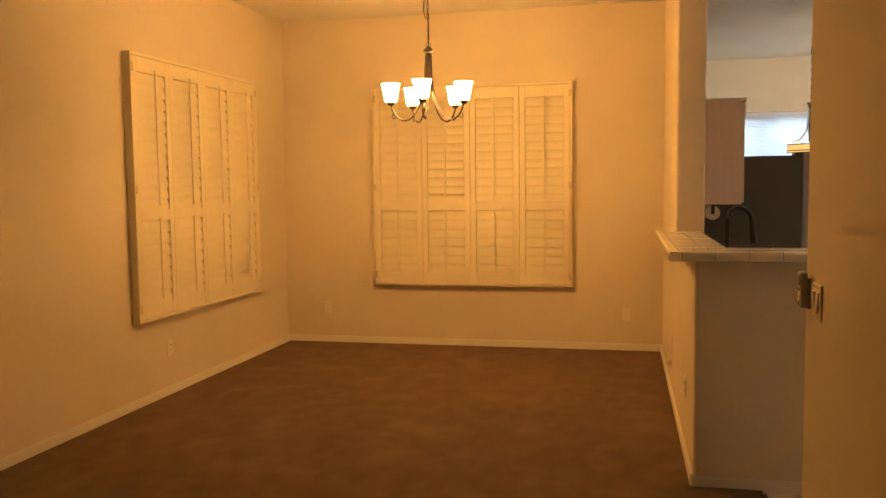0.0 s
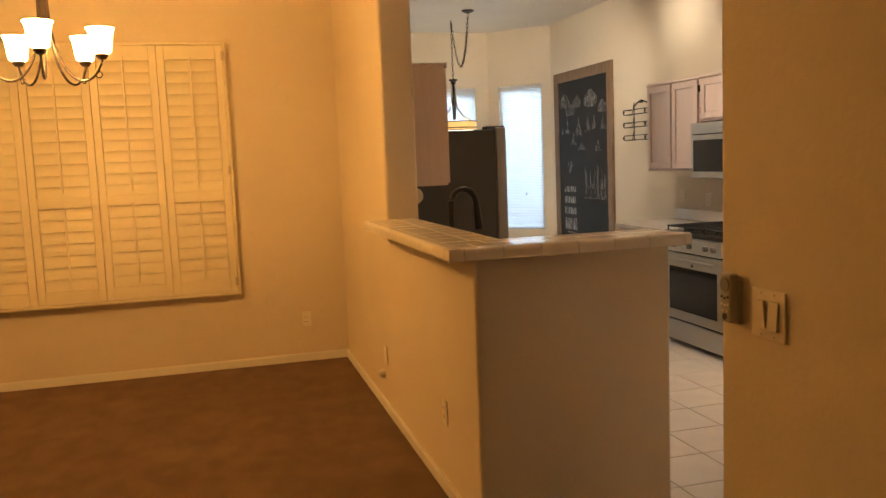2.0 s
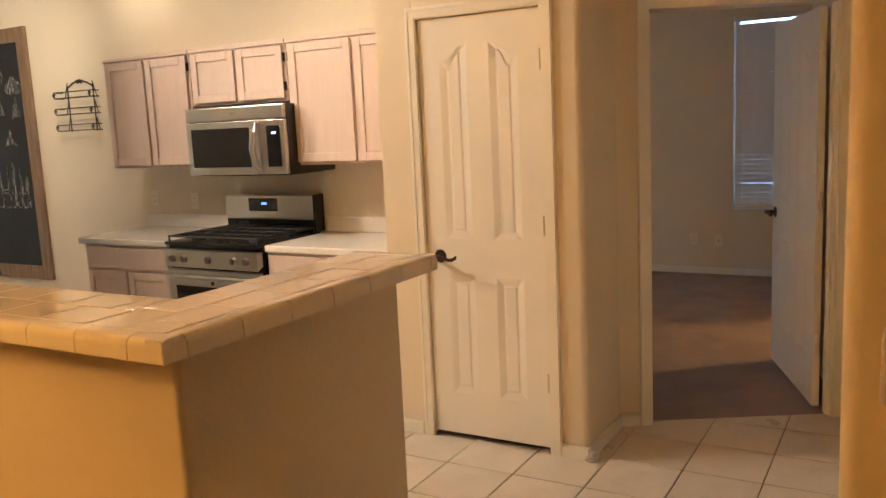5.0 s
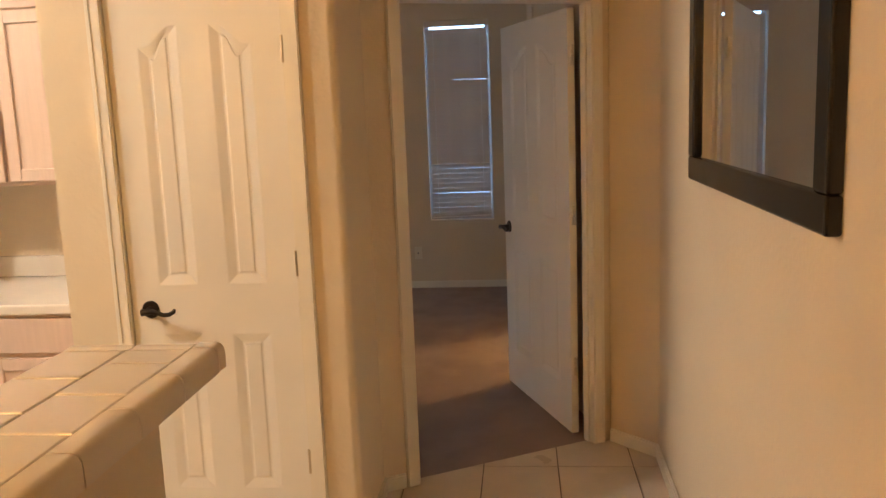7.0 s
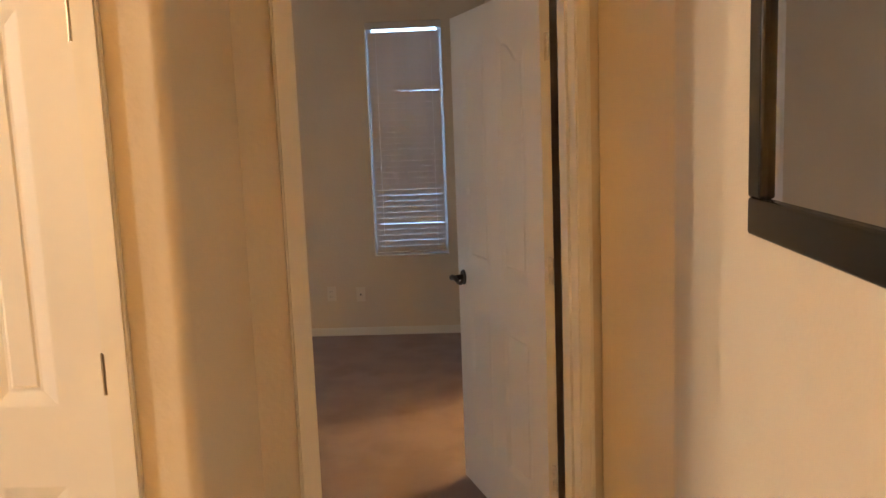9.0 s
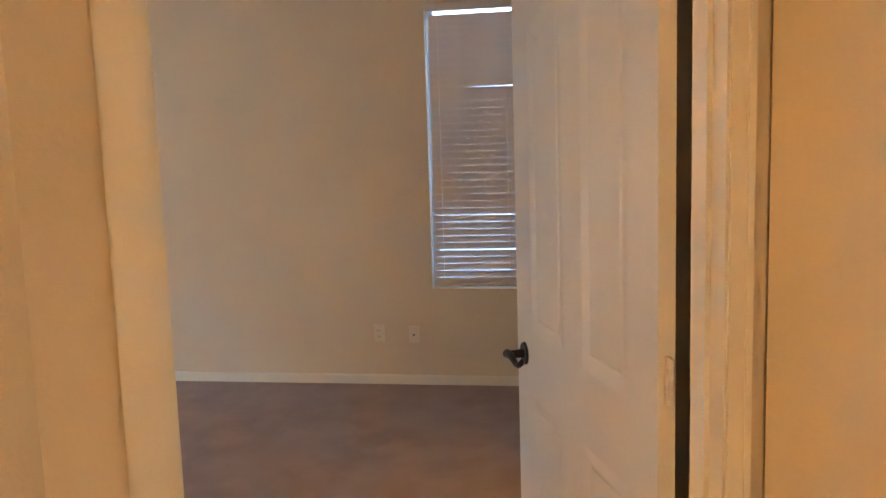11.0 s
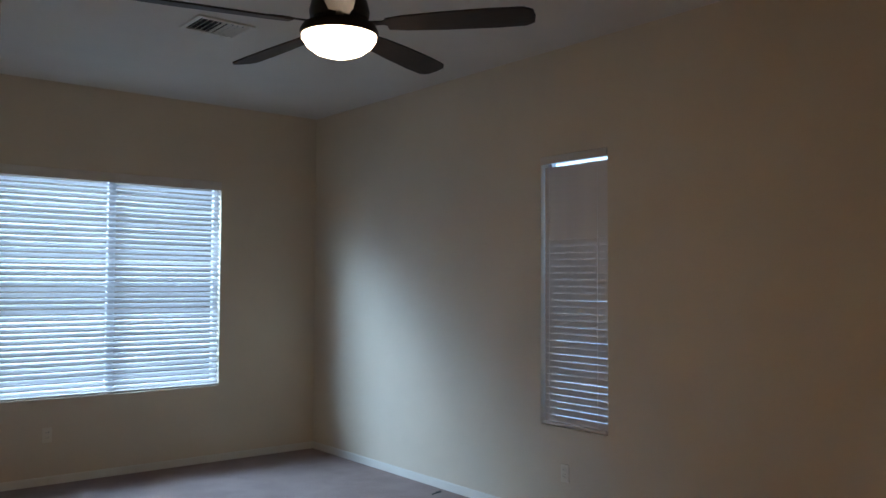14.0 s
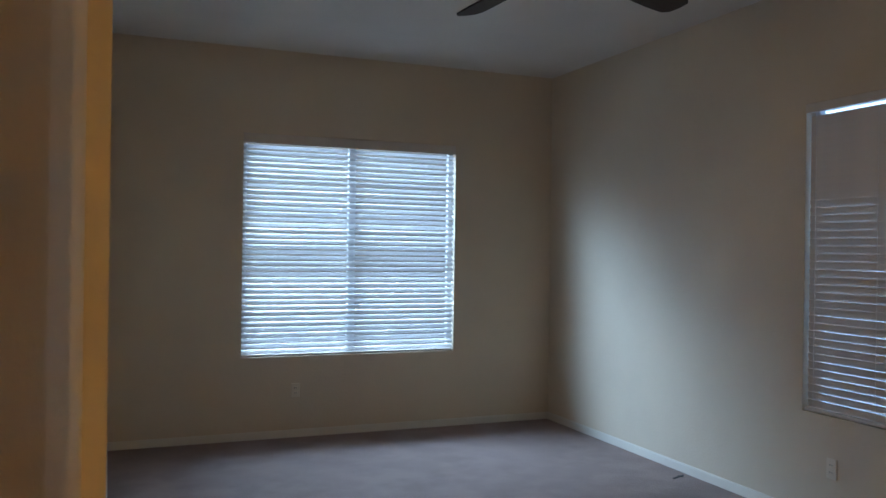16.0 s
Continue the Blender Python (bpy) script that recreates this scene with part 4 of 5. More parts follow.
for x, w, z0, z1 in ((0.83, 0.05, 0.66, 0.98), (0.95, 0.03, 0.62, 0.92), (1.05, 0.035, 0.66, 0.95), (1.13, 0.05, 0.60, 1.0), (1.22, 0.04, 0.62, 0.94), (1.30, 0.05, 0.60, 0.90)):
    chalk([(x - w / 2, z0), (x + w / 2, z0), (x + w / 2, z1 - 0.07), (x, z1), (x - w / 2, z1 - 0.07)], name="chalk_tower")
for x0, z0, x1, z1 in ((0.80, 0.72, 1.33, 0.735), (0.80, 0.60, 1.33, 0.615), (0.96, 0.75, 1.16, 0.765)):
    chalk([(x0, z0), (x1, z0), (x1, z1), (x0, z1)], name="chalk_line")
rng = random.Random(4)
for row, (z, h, x1) in enumerate(((0.66, 0.075, 0.56), (0.53, 0.085, 0.53), (0.40, 0.085, 0.54), (0.215, 0.15, 0.56))):
    x = 0.24
    while x < x1:
        w = rng.uniform(0.03, 0.06)
        chalk([(x, z + rng.uniform(0, 0.015)), (x + w, z), (x + w * rng.uniform(0.7, 1.1), z + h), (x + rng.uniform(0, 0.01), z + h * rng.uniform(0.8, 1.0))], True, "chalk_stroke")
        x += w + 0.012
chalk([(0.30, 0.18), (0.56, 0.175), (0.56, 0.187), (0.30, 0.192)], True, "chalk_line")

# wire rack on the wall
rk = thing("spice_rack", place(4.268, 8.84, 1.63, -90), "black wrought-iron three-tier spice rack on the wall", "spice rack")
bm = bmesh.new()
RW = 0.42
for x in (-RW / 2 + 0.06, RW / 2 - 0.06):
    tube(bm, [(x, -0.004, 0.0), (x, -0.004, 0.36)], 0.005, 6)
tube(bm, [(-RW / 2 + 0.06, -0.004, 0.34), (-0.09, -0.004, 0.37), (0, -0.004, 0.395), (0.09, -0.004, 0.37), (RW / 2 - 0.06, -0.004, 0.34)], 0.006, 6)
tube(bm, [(-0.035, -0.006, 0.39), (-0.02, -0.006, 0.372), (0, -0.006, 0.385), (0.02, -0.006, 0.372), (0.035, -0.006, 0.39)], 0.008, 6)
part("back_frame", bm, IRON, rk, smooth=True)
for z in (0.01, 0.135, 0.26):
    bm = bmesh.new()
    for h in (0.0, 0.045):
        tube(bm, [(-RW / 2, -0.004, z + h), (-RW / 2, -0.085, z + h), (RW / 2, -0.085, z + h), (RW / 2, -0.004, z + h)], 0.0045, 6)
    tube(bm, [(-RW / 2, -0.045, z), (RW / 2, -0.045, z)], 0.0035, 6)
    for x in (-RW / 2, RW / 2):
        tube(bm, [(x, -0.085, z), (x, -0.085, z + 0.045)], 0.0045, 6)
        tube(bm, [(x + 0.02 * math.cos(t) * (1 - t / 9), -0.088, z + 0.022 + 0.02 * math.sin(t) * (1 - t / 9)) for t in (0.7 * k for k in range(11))], 0.004, 5)
        tube(bm, [(x * 0.9, -0.004, z), (x * 0.7, -0.004, z + 0.12)], 0.0035, 5)
    part("tier", bm, IRON, rk, smooth=True)

# pendant lamp of the breakfast nook, on a swagged chain
pn = thing("pendant_lamp", place(2.94, 10.15, CZ), "bronze swag pendant lamp with an amber drum shade", "pendant lamp")
part("canopy", lathe(bmesh.new(), [(0, 0), (0.07, 0), (0.066, -0.012), (0.02, -0.03), (0, -0.034)]), BRONZE, pn, smooth=True)
part("swag_chain", links(bmesh.new(), (0, 0.0, -0.03), (-0.01, 0.62, -0.03), 0.52, 0.05, 0.013, 0.003), BRONZE, pn)
part("hook", tube(bmesh.new(), [(-0.01, 0.62, 0), (-0.01, 0.62, -0.03), (0.005, 0.62, -0.045), (-0.01, 0.62, -0.055)], 0.005, 6), BRONZE, pn, smooth=True)
part("drop_chain", links(bmesh.new(), (-0.01, 0.62, -0.05), (-0.01, 0.62, -0.67), 0.0, 0.05, 0.013, 0.003), BRONZE, pn)
PX, PY = -0.01, 0.62
part("stem", lathe(bmesh.new(), [(0, -0.66), (0.05, -0.665), (0.05, -0.68), (0.026, -0.69), (0.03, -0.72), (0.026, -0.92), (0.02, -1.12), (0, -1.13)], (PX, PY, 0), 16), BRONZE, pn, smooth=True)
for k in range(4):
    ang = 2 * math.pi * k / 4 + 0.5
    part("support_arm", tube(bmesh.new(), [(PX + r * math.cos(ang), PY + r * math.sin(ang), z) for r, z in ((0.028, -0.72), (0.032, -0.88), (0.06, -1.0), (0.14, -1.09), (0.245, -1.14))], 0.010, 8), STEEL, pn, smooth=True)
AMBER = glowing("lit_amber_mica", (1.0, 0.55, 0.16), 0.35, base=(0.6, 0.38, 0.14))
part("drum_shade", lathe(bmesh.new(), [(0.252, -1.155), (0.252, -1.245), (0.248, -1.245), (0.248, -1.155)], (PX, PY, 0), 32), AMBER, pn, "lit amber mica drum shade", smooth=True)
part("diffuser", lathe(bmesh.new(), [(0, -1.262), (0.18, -1.258), (0.246, -1.248), (0.18, -1.245), (0, -1.245)], (PX, PY, 0), 32), glowing("lit_white_diffuser", (1.0, 0.85, 0.6), 2.2), pn, "glowing white diffuser", smooth=True)
for z in (-1.152, -1.222, -1.248):
    part("shade_band", tube(bmesh.new(), [(PX + 0.254 * math.cos(t), PY + 0.254 * math.sin(t), z) for t in (2 * math.pi * j / 32 for j in range(32))], 0.006, 6, closed=True), BRONZE, pn, smooth=True)

# track light on the kitchen ceiling
tl = thing("track_light", place(2.45, 7.98, CZ), "white ceiling track light with cylinder heads", "track light")
WHITEMETAL = material("white_painted_metal", (0.72, 0.68, 0.60), 0.45)
part("track", boxes((-0.1, -0.018, -0.02, 1.35, 0.018, 0), bevel=0.003), WHITEMETAL, tl)
BULB = glowing("lit_spot_bulb", (1.0, 0.88, 0.68), 12.0)
HEADS = ((0.06, (0.5, -0.75, -0.62)), (0.62, (0.05, 0.88, -0.48)), (1.16, (0.6, 0.1, -0.6)))
for hx, way in HEADS:
    q = Vector(way).normalized().to_track_quat("-Z", "Y").to_matrix().to_4x4()
    head = part("lamp_head", lathe(bmesh.new(), [(0, 0.07), (0.045, 0.068), (0.05, 0.06), (0.05, -0.075), (0.046, -0.075), (0.044, 0.022), (0, 0.03)], sides=20), WHITEMETAL, tl, "white cylinder lamp head", smooth=True, m=Matrix.Translation((hx, 0, -0.095)) @ q)
    part("bulb", lathe(bmesh.new(), [(0, -0.005), (0.025, -0.003), (0.038, 0.006), (0.030, 0.016), (0, 0.02)], sides=16), BULB, head, "glowing spot bulb", smooth=True)
    part("mount", tube(bmesh.new(), [(hx, 0, -0.015), (hx, 0, -0.075)], 0.008, 8), WHITEMETAL, tl, smooth=True)


def vent(m, w, d, label):
    root = thing("ceiling_vent", m, label, "ceiling vent", "ceiling vents")
    # the shade behind the slats is painted as a black sheet
    part("backing", boxes((-w / 2 + 0.01, -d / 2 + 0.01, -0.003, w / 2 - 0.01, d / 2 - 0.01, 0.0)), GAPSHADE, root)
    part("frame", boxes((-w / 2, -d / 2, -0.012, -w / 2 + 0.03, d / 2, 0), (w / 2 - 0.03, -d / 2, -0.012, w / 2, d / 2, 0), (-w / 2 + 0.03, -d / 2, -0.012, w / 2 - 0.03, -d / 2 + 0.03, 0),
                        (-w / 2 + 0.03, d / 2 - 0.03, -0.012, w / 2 - 0.03, d / 2, 0), (-0.008, -d / 2 + 0.03, -0.011, 0.008, d / 2 - 0.03, -0.001), bevel=0.002, seg=1), WHITEMETAL, root)
    n = 9
    for k in range(n):
        x = -w / 2 + 0.03 + (w - 0.06) * (k + 0.5) / n
        part("slat", boxes((-0.012, -d / 2 + 0.03, -0.0008, 0.012, d / 2 - 0.03, 0.0008)), WHITEMETAL, root, m=pose(x, 0, -0.008, 0, 50 if x > 0 else -50))
    return root


vent(place(2.78, 8.27, CZ), 0.36, 0.26, "white louvred vent in the kitchen ceiling")

# ---- windows and bedroom ----
VINYL = material("white_vinyl_window_frame", (0.70, 0.70, 0.70), 0.4)
SLAT = material("white_vinyl_blind_slat", (0.78, 0.76, 0.74), 0.42)
nt = SLAT.node_tree
tr = nt.nodes.new("ShaderNodeBsdfTranslucent")
tr.inputs[0].default_value = (0.8, 0.82, 0.86, 1)
mxs = nt.nodes.new("ShaderNodeMixShader")
mxs.inputs[0].default_value = 0.36
nt.links.new(nt.nodes["Principled BSDF"].outputs[0], mxs.inputs[1])
nt.links.new(tr.outputs[0], mxs.inputs[2])
nt.links.new(mxs.outputs[0], nt.nodes["Material Output"].inputs[0])
OPAQUE = material("pinkish_white_faux_wood_slat", (0.72, 0.66, 0.60), 0.42, grain=(6, 0.93))
PANE = material("clear_window_glass", (1, 1, 1), 0.02, Transmission_Weight=1.0, IOR=1.45)


def window(name, m, w, h, label, split=True, deep=0.07):
    """Frame and panes set deep in the opening: x along it, room along -y, z from the sill."""
    root = thing(name, m, label, "window", kind="structure")
    f = 0.04
    part("window_frame", boxes((0.001, deep, 0.001, f, deep + 0.045, h - 0.001), (w - f, deep, 0.001, w - 0.001, deep + 0.045, h - 0.001), (f, deep, 0.001, w - f, deep + 0.045, f), (f, deep, h - f, w - f, deep + 0.045, h - 0.001), bevel=0.003, seg=1), VINYL, root)
    if split == "x":
        part("meeting_rail", boxes((w / 2 - 0.03, deep - 0.004, f, w / 2 + 0.03, deep + 0.041, h - f), bevel=0.003, seg=1), VINYL, root)
        spans = ((f, f, w / 2 - 0.03, h - f), (w / 2 + 0.03, f, w - f, h - f))
    elif split == "z":
        part("meeting_rail", boxes((f, deep - 0.004, h / 2 - 0.02, w - f, deep + 0.041, h / 2 + 0.02), bevel=0.003, seg=1), VINYL, root)
        spans = ((f, f, w - f, h / 2 - 0.02), (f, h / 2 + 0.02, w - f, h - f))
    else:
        spans = ((f, f, w - f, h - f),)
    for x0, z0, x1, z1 in spans:
        p = part("pane", boxes((x0, deep + 0.02, z0, x1, deep + 0.024, z1)), PANE, root)
        p.visible_shadow = False
    return root


def blind(m, w, h, pitch, tilt_at, label, stuff=None, slat_w=0.05, sag=0.0, gap=0.006, seed=1, roll=0.0, crook=0.0, group="window blinds"):
    """A slatted blind in the opening: x along it, room along -y, z up from the sill; tilt_at(f) gives the tilt in degrees at height share f."""
    rnd = random.Random(seed)
    root = thing("window_blind", m, label, "blind", group)
    part("head_rail", boxes((0.004, -0.010, h - 0.045, w - 0.004, 0.04, h - 0.002), bevel=0.004), OPAQUE, root)
    part("valance", boxes((0.002, -0.026, h - (0.052 if stuff else 0.078), w - 0.002, -0.013, h - 0.001), bevel=0.003), OPAQUE, root)
    part("bottom_rail", boxes((gap, -0.02, 0.004, w - gap, 0.025, 0.022), bevel=0.004), OPAQUE, root, m=pose(0, 0, 0, 0, -crook))
    bm = bmesh.new()
    n = 0 if stuff else 4
    rows = []
    if stuff:
        box(bm, gap, -slat_w / 2, -0.0009, w - gap, slat_w / 2, 0.0009)
    for k in range(n + 1 if n else 0):
        y = -slat_w / 2 + slat_w * k / n
        z = 0.006 * (1 - (2 * k / n - 1) ** 2)
        rows.append([bm.verts.new((x, y, z)) for x in (gap, w - gap)])
    for a, b in zip(rows, rows[1:]):
        bm.faces.new((a[0], a[1], b[1], b[0]))
    if not stuff:
        bmesh.ops.solidify(bm, geom=bm.faces[:], thickness=0.003)
        bmesh.ops.recalc_face_normals(bm, faces=bm.faces[:])
    me = bpy.data.meshes.new("slat")
    bm.to_mesh(me)
    bm.free()
    me.materials.append(stuff or SLAT)
    if not stuff:
        me.shade_smooth()
        me.set_sharp_from_angle(angle=radians(40))
    top = h - (0.072 if stuff else 0.080)
    count = round((top - 0.024) / pitch)
    for k in range(count):
        z = 0.024 + (top - 0.024) * (k + 0.5) / count
        ob = new("slat", me)
        ob.parent = root
        ob.matrix_basis = Matrix.Translation((0, 0.008, z + rnd.uniform(-sag, sag))) @ pose(0, 0, 0, 0, rnd.gauss(0, roll)) @ pose(0, 0, 0, tilt_at(k / count) + rnd.uniform(-1, 1) * sag * 300)
    for x in (w * 0.14, w * 0.86):
        part("ladder_cord", tube(bmesh.new(), [(x, -slat_w * 0.45, 0.02), (x, -slat_w * 0.45, h - 0.06)], 0.0011, 5), SLAT, root)
    return root


window("window_1", place(5.315, 10.73, 0.65), 1.81, 1.78, "large sliding bedroom window behind a white blind", "x", 0.068)
blind(place(5.315, 10.748, 0.652), 1.81, 1.776, 0.0435, lambda f: 38.0, "white slatted blind lowered with half-closed slats", slat_w=0.050, sag=0.0002, seed=2)
for name, y, seed in (("window_2", 7.77, 3), ("window_3", 4.685, 5)):
    window(name, place(8.07, y, 0.63, -90), 0.57 if y > 6 else 0.575, 1.77, "narrow bedroom window behind a closed blind", False, 0.068)
blind(place(8.089, 7.77, 0.632, -90), 0.57, 1.766, 0.0435, lambda f: -73.5 if f < 0.70 else -84.0, "narrow white slatted blind with loosely closed slats", OPAQUE, slat_w=0.0462, sag=0.0003, gap=0.016, seed=7, roll=0.07)
blind(place(8.089, 4.685, 0.632, -90), 0.575, 1.766, 0.0435, lambda f: -75.0 if f < 0.28 else -82.0, "narrow white slatted blind hanging slightly crooked", OPAQUE, slat_w=0.0458, sag=0.0005, gap=0.020, seed=11, roll=0.12, crook=1.5)

# kitchen nook windows
window("window_4", place(1.75, 11.67, 0.62), 1.73, 1.79, "wide nook window behind a white shade", "x")
CELL = material("white_pleated_shade_fabric", (0.80, 0.79, 0.76), 0.8, bump=(90, 0.2, 0.002, (0.2, 0.2, 8)))
nk = Vector((0.61, -0.61)).normalized()
window("window_5", place(3.66 + nk.x * 0.14, 11.67 + nk.y * 0.14, 0.60, -45), 0.595, 1.81, "narrow nook window behind a white shade", False, 0.05)


def cell_shade(m, w, h, drop, label):
    root = thing("pleated_blind", m, label, "window shade", "white nook shades")
    part("head_rail", boxes((0.002, 0.0, h - 0.04, w - 0.002, 0.035, h - 0.001), bevel=0.003), SLAT, root)
    bm = bmesh.new()
    n = 88
    pts = []
    for k in range(n * 2 + 1):
        z = h - 0.04 - (drop - 0.04) * k / (2 * n)
        pts.append((0.013 if k % 2 else 0.018, z))
    rows = [[bm.verts.new((x, y, z)) for x in (0.012, w - 0.012)] for y, z in pts]
    for a, b in zip(rows, rows[1:]):
        bm.faces.new((a[0], a[1], b[1], b[0]))
    bmesh.ops.solidify(bm, geom=bm.faces[:], thickness=0.001)
    part("pleated_fabric", bm, CELL, root)
    part("bottom_rail", boxes((0.01, 0.004, h - drop - 0.018, w - 0.01, 0.03, h - drop), bevel=0.004), SLAT, root)
    return root


cell_shade(place(1.75, 11.685, 0.62), 1.73, 1.79, 1.70, "white pleated shade lowered over the nook window")
cell_shade(place(3.66 + nk.x * 0.14 + 0.011, 11.67 + nk.y * 0.14 + 0.011, 0.60, -45), 0.595, 1.81, 1.78, "narrow white pleated shade lowered fully")
cord_knob = thing("shade_cord_knob", place(3.99, 11.28, 1.05, -45), "small grey cord knob hanging at the shade", "cord knob")
part("knob", lathe(bmesh.new(), [(0, -0.02), (0.010, -0.016), (0.013, 0.0), (0.006, 0.016), (0, 0.018)], sides=12), GREYPLASTIC, cord_knob, smooth=True)
part("cord", tube(bmesh.new(), [(0, 0, 0.01), (0.008, 0.035, 0.7), (0.01, 0.05, 1.33)], 0.0012, 5), SLAT, cord_knob)

# ceiling fan
WALNUT = material("dark_walnut_blade", (0.030, 0.018, 0.012), 0.6, grain=(8, 0.6, (1, 8, 1)))
fan = thing("ceiling_fan", place(6.034, 7.033, CZ), "dark five-blade ceiling fan with a lit bowl light", "ceiling fan")
part("canopy", lathe(bmesh.new(), [(0, 0), (0.075, 0), (0.072, -0.03), (0.035, -0.06), (0, -0.062)]), BRONZE, fan, smooth=True)
part("downrod", tube(bmesh.new(), [(0, 0, -0.05), (0, 0, -0.25)], 0.013, 10), BRONZE, fan, smooth=True)
part("motor_housing", lathe(bmesh.new(), [(0, -0.22), (0.05, -0.225), (0.09, -0.25), (0.125, -0.29), (0.135, -0.335), (0.13, -0.37), (0.10, -0.39), (0.0, -0.392)], sides=32), BRONZE, fan, smooth=True)
part("light_ring", lathe(bmesh.new(), [(0.10, -0.385), (0.163, -0.40), (0.176, -0.425), (0.174, -0.445), (0.16, -0.445), (0.0, -0.42)], sides=32), BRONZE, fan, smooth=True)
BOWLGLASS = glowing("lit_opal_bowl_glass", (1.0, 0.75, 0.52), FAN_GLOW)
part("glass_bowl", lathe(bmesh.new(), [(0.168, -0.440), (0.166, -0.458), (0.148, -0.488), (0.108, -0.518), (0.055, -0.536), (0, -0.543), (0, -0.53), (0.05, -0.525), (0.10, -0.508), (0.158, -0.455), (0.16, -0.44)], sides=32), BOWLGLASS, fan, "lit opal glass bowl", smooth=True)
for k in range(5):
    m = pose(0, 0, -0.40, 0, 0, 22 + 72 * k)
    bm = bmesh.new()
    out = [(0.22, -0.045), (0.30, -0.060), (0.48, -0.072), (0.70, -0.078), (0.83, -0.074), (0.868, -0.05), (0.875, 0.0), (0.868, 0.05), (0.83, 0.074), (0.70, 0.078), (0.48, 0.072), (0.30, 0.060), (0.22, 0.045)]
    prism(bm, out, -0.004, 0.004)
    part("blade", bm, WALNUT, fan, "dark walnut fan blade", m=m @ pose(0, 0, 0, -12))
    bm = bmesh.new()
    prism(bm, [(0.11, -0.02), (0.20, -0.014), (0.24, -0.04), (0.32, -0.03), (0.33, 0.0), (0.32, 0.03), (0.24, 0.04), (0.20, 0.014), (0.11, 0.02)], 0.004, 0.010)
    part("blade_iron", bm, BRONZE, fan, m=m @ pose(0, 0, 0, -12))
vent(place(6.14, 8.60, CZ, 0), 0.36, 0.30, "white louvred vent in the bedroom ceiling")

# cable on the bedroom floor and a scrap on the carpet
cb = thing("floor_cable", place(4.36, 5.2, 0.004), "white loose cable lying along the bedroom wall", "cable")
part("cord", tube(bmesh.new(), [(0.02, 0.0, 0.005), (0.05, 0.25, 0.005), (0.03, 0.5, 0.005), (0.06, 0.9, 0.005), (0.02, 1.3, 0.012), (0.02, 1.45, 0.08), (0.015, 1.48, 0.16)], 0.004, 6), PLASTIC, cb, smooth=True)
sp = thing("carpet_scrap", place(7.95, 8.72, 0.004, 20), "small dark scrap lying on the bedroom carpet", "scrap")
part("scrap", boxes((-0.06, -0.008, 0, 0.06, 0.008, 0.006), (0.02, -0.02, 0, 0.035, 0.02, 0.005), bevel=0.002, seg=1), DARKPLASTIC, sp)

# downlight in the kitchen ceiling, invented to house the added pantry spot
dl = thing("added_downlight", place(2.15, 7.1, CZ), "white round downlight added out of view to brighten the pantry", "ceiling light")
part("trim_ring", lathe(bmesh.new(), [(0.085, 0.0), (0.085, -0.006), (0.066, -0.010), (0.062, -0.001)], sides=28), TRIM, dl, smooth=True)
part("lens", lathe(bmesh.new(), [(0.062, -0.002), (0.0, -0.002), (0.0, -0.001), (0.062, -0.001)], sides=28), glowing("added_downlight_lens", NEUTRAL, 4.0), dl)

# ---- tiles, laid last ----


def varied(mat, amount, tone):
    """Shifts the base colour of a material a little for every object."""
    nodes, lk = mat.node_tree.nodes, mat.node_tree.links
    b = nodes["Principled BSDF"]
    info = nodes.new("ShaderNodeObjectInfo")
    r = nodes.new("ShaderNodeMapRange")
    r.inputs[3].default_value, r.inputs[4].default_value = 0.0, amount
    lk.new(info.outputs["Random"], r.inputs[0])
    mx = nodes.new("ShaderNodeMix")
    mx.data_type = "RGBA"
    old = b.inputs["Base Color"]
    if old.links:
        lk.new(old.links[0].from_socket, mx.inputs[6])
    else:
        mx.inputs[6].default_value = old.default_value[:]
    mx.inputs[7].default_value = (*tone, 1)
    lk.new(r.outputs[0], mx.inputs[0])
    lk.new(mx.outputs[2], b.inputs["Base Color"])
    return mat


FLOORTILE = varied(material("glazed_beige_floor_tile", (0.66, 0.58, 0.49), 0.30, grain=(5.0, 0.88), bump=(8, 0.06, 0.004), stain=(3.0, 0.5, (0.58, 0.49, 0.40)), rough_var=0.08), 0.5, (0.58, 0.50, 0.42))
BARTILE = varied(material("glossy_cream_bar_tile", (0.80, 0.745, 0.67), 0.09, grain=(4.0, 0.95), bump=(9, 0.05, 0.003), rough_var=0.04), 0.4, (0.74, 0.68, 0.60))


def tile_mesh(name, w, d, h, mat, bevel=0.003):
    bm = boxes((0, 0, 0, w, d, h))
    top = [e for e in bm.edges if all(v.co.z > h / 2 for v in e.verts)]
    bmesh.ops.bevel(bm, geom=top, offset=bevel, segments=2, profile=0.5, affect="EDGES")
    me = bpy.data.meshes.new(name)
    bm.to_mesh(me)
    bm.free()
    me.materials.append(mat)
    return me


def clipped(me_cache, name, w, d, h, mat, bevel):
    key = (name, round(w, 3), round(d, 3))
    if key not in me_cache:
        me_cache[key] = tile_mesh(name, w, d, h, mat, bevel)
    return me_cache[key]


cache = {}
G = 0.335


def in_floor(x, y):
    if y < 3.26 or y > 11.6 or x < 1.46:
        return False
    if y < 4.5:
        p = Vector((x, y)) - P0
        return p.dot(N) < 0.045
    if y < 5.52:
        return x < 3.50
    return x < 4.26


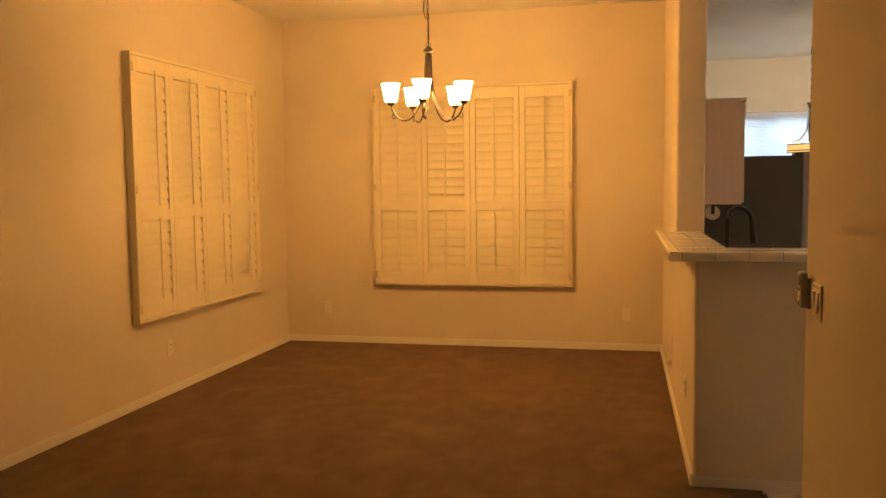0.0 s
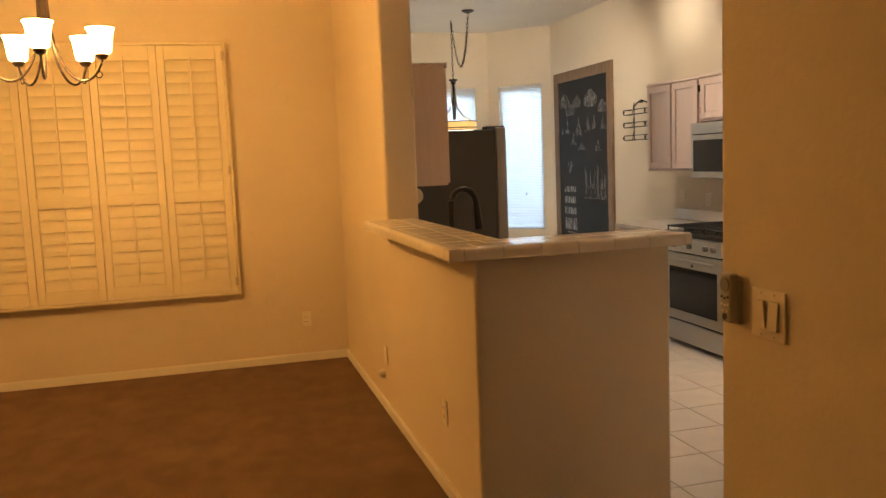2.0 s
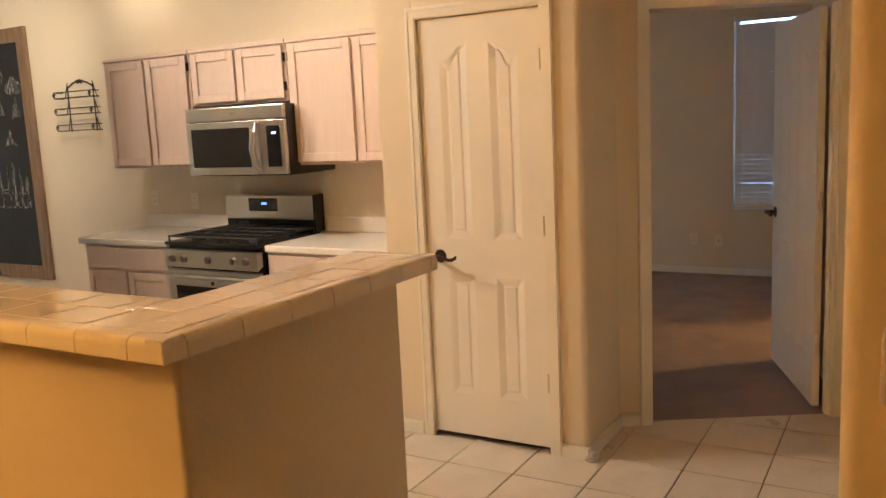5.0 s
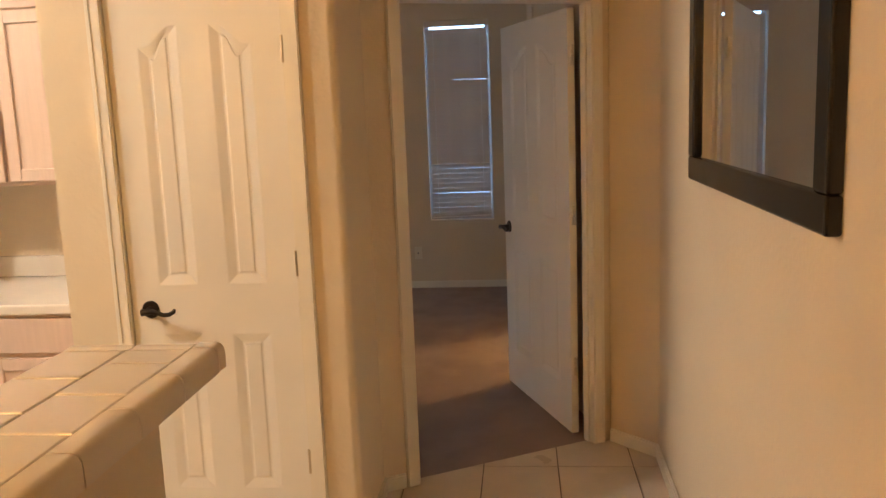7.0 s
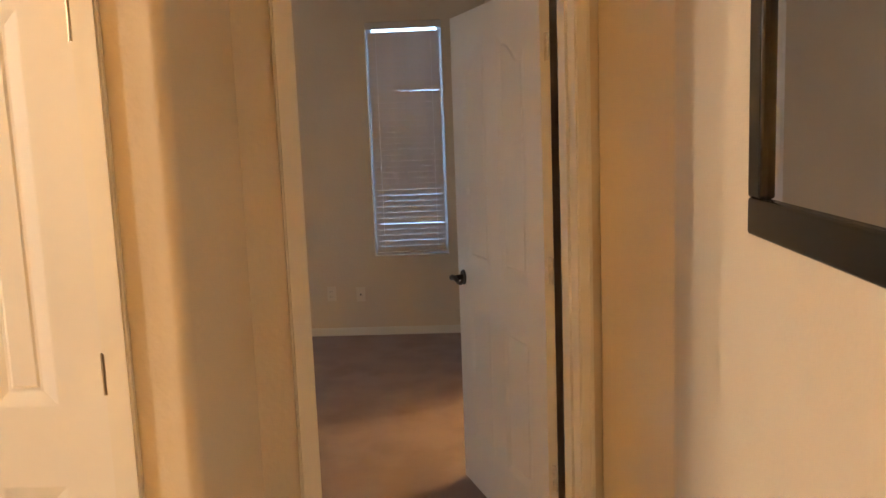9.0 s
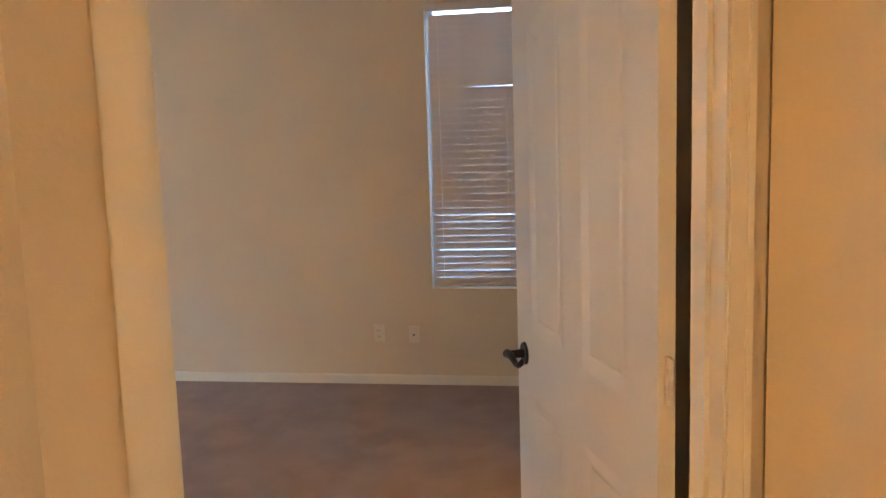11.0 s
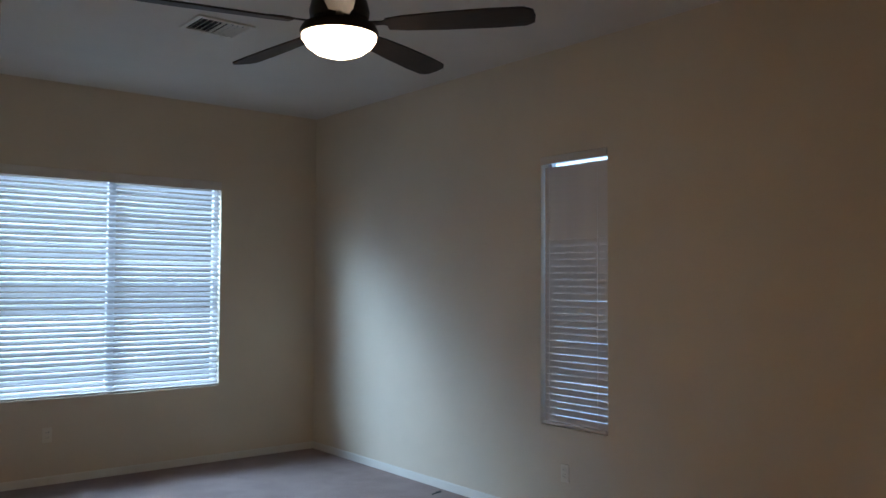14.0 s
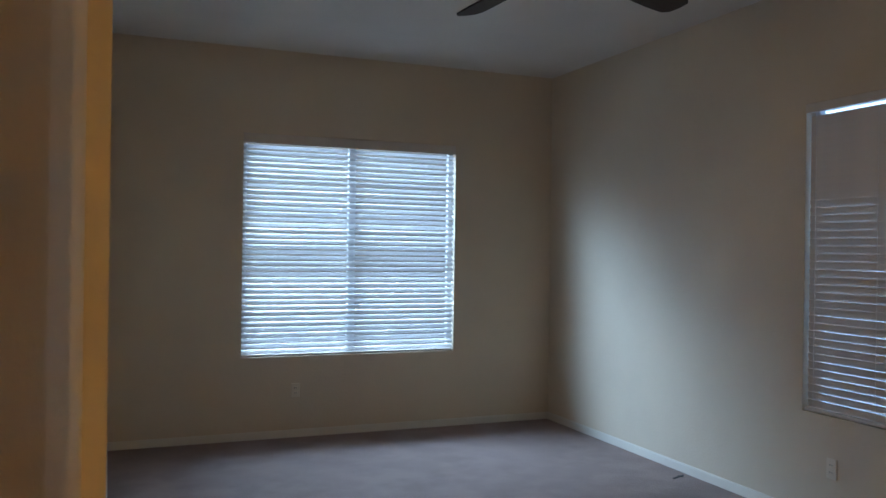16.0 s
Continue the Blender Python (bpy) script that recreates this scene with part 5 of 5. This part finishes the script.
for i in range(-6, 8):
    for j in range(-4, 24):
        x0, y0 = 2.812 + i * G, 4.392 + j * G
        x1, y1 = x0 + G - 0.006, y0 + G - 0.006
        cx, cy = (x0 + x1) / 2, (y0 + y1) / 2
        x0, y0 = max(x0, 1.464), max(y0, 3.262)
        if x1 - x0 < 0.03 or y1 - y0 < 0.03 or not any(in_floor(a, b) for a in (x0, x1) for b in (y0, y1)):
            continue
        if cy > 4.66 and cx < 1.9 and cy < 7.0:
            continue
        # tiles at the slanted doorway are cut along the carpet
        corners = [Vector((a, b)) for a, b in ((x0, y0), (x1, y0), (x1, y1), (x0, y1))]
        if y0 < 4.5 and any((c - P0).dot(N) > 0.045 for c in corners):
            kept = []
            for a, b in zip(corners, corners[1:] + corners[:1]):
                da, db = (a - P0).dot(N) - 0.045, (b - P0).dot(N) - 0.045
                if da <= 0:
                    kept.append(a)
                if da * db < 0:
                    kept.append(a.lerp(b, da / (da - db)))
            if len(kept) > 2:
                part("tile", prism(bmesh.new(), [tuple(k) for k in kept], -0.004, 0.003), FLOORTILE, floor_tile)
            continue
        ob = new("tile", clipped(cache, "tile", x1 - x0, y1 - y0, 0.007, FLOORTILE, 0.002))
        ob.parent = floor_tile
        ob.matrix_basis = Matrix.Translation((x0, y0, -0.004 + random.uniform(-0.0004, 0.0004)))

bar = thing("bar_top", Matrix(), "glossy cream tiled bar top on the half wall", "bar top")
X0, X1, X2, Y0, Y1, Y2 = 0.996, 1.29, 2.002, 4.390, 4.668, 6.136
part("grout_bed", prism(bmesh.new(), [(X0 + 0.008, Y0 + 0.008), (X2 - 0.008, Y0 + 0.008), (X2 - 0.008, Y1 - 0.004), (X1 - 0.004, Y1 - 0.004), (X1 - 0.004, Y2), (X0 + 0.008, Y2)], 1.1535, 1.194), GROUT, bar, "grey brown grout between the tiles")
NOSE, TL, GAP = 0.046, 0.152, 0.003


def nose_mesh(length):
    """A bullnose edge tile: x along it, outside along -y."""
    key = ("nose", round(length, 3))
    if key not in cache:
        prof = [(NOSE, 0.0465), (0.016, 0.0475), (0.007, 0.045), (0.0015, 0.038), (0.0, 0.028), (0.0, 0.002), (0.010, 0.0), (0.010, 0.030), (NOSE, 0.040)]
        bm = bmesh.new()
        ends = [[bm.verts.new((x, a, b)) for a, b in prof] for x in (0, length)]
        for i in range(len(prof)):
            j = (i + 1) % len(prof)
            bm.faces.new((ends[0][i], ends[0][j], ends[1][j], ends[1][i]))
        bm.faces.new(ends[0])
        bm.faces.new(ends[1][::-1])
        bmesh.ops.recalc_face_normals(bm, faces=bm.faces[:])
        me = bpy.data.meshes.new("edge_tile")
        bm.to_mesh(me)
        bm.free()
        me.materials.append(BARTILE)
        me.shade_smooth()
        me.set_sharp_from_angle(angle=radians(45))
        cache[key] = me
    return cache[key]


def edge_row(p, way, length, first):
    x = 0.0
    w = first
    while x < length - 0.02:
        w = min(w, length - x)
        ob = new("edge_tile", nose_mesh(w - GAP))
        ob.parent = bar
        ob.matrix_basis = place(p[0], p[1], 1.152, way) @ Matrix.Translation((x + GAP / 2, 0, random.uniform(-0.0004, 0.0004)))
        x += w
        w = TL


edge_row((X0, Y0), 0, X2 - X0, 0.06)
edge_row((X0, Y2), -90, Y2 - Y0 - 0.001, 0.13)
edge_row((X2, Y0 + NOSE), 90, Y1 - Y0 - NOSE, 0.11)


def top_tiles(x0, y0, x1, y1, along_x, shift):
    rows = 2
    a0, a1, b0, b1 = (x0, x1, y0, y1) if along_x else (y0, y1, x0, x1)
    d = (b1 - b0) / rows
    for r in range(rows):
        s = a0 - (TL * 0.5 if (r + shift) % 2 else 0.0)
        while s < a1 - 0.02:
            lo, hi = max(s, a0), min(s + TL, a1)
            if hi - lo > 0.02:
                w, dd = hi - lo - GAP, d - GAP
                me = clipped(cache, "top_tile", w if along_x else dd, dd if along_x else w, 0.0055, BARTILE, 0.0034)
                ob = new("top_tile", me)
                ob.parent = bar
                px, py = (lo, b0 + r * d) if along_x else (b0 + r * d, lo)
                ob.matrix_basis = pose(px + GAP / 2, py + GAP / 2, 1.1935 + random.uniform(-0.0003, 0.0004), random.uniform(-0.12, 0.12), random.uniform(-0.12, 0.12))
            s += TL


top_tiles(X0 + NOSE, Y1, X1, Y2, False, 0)
top_tiles(X0 + NOSE, Y0 + NOSE, X2 - NOSE, Y1, True, 1)
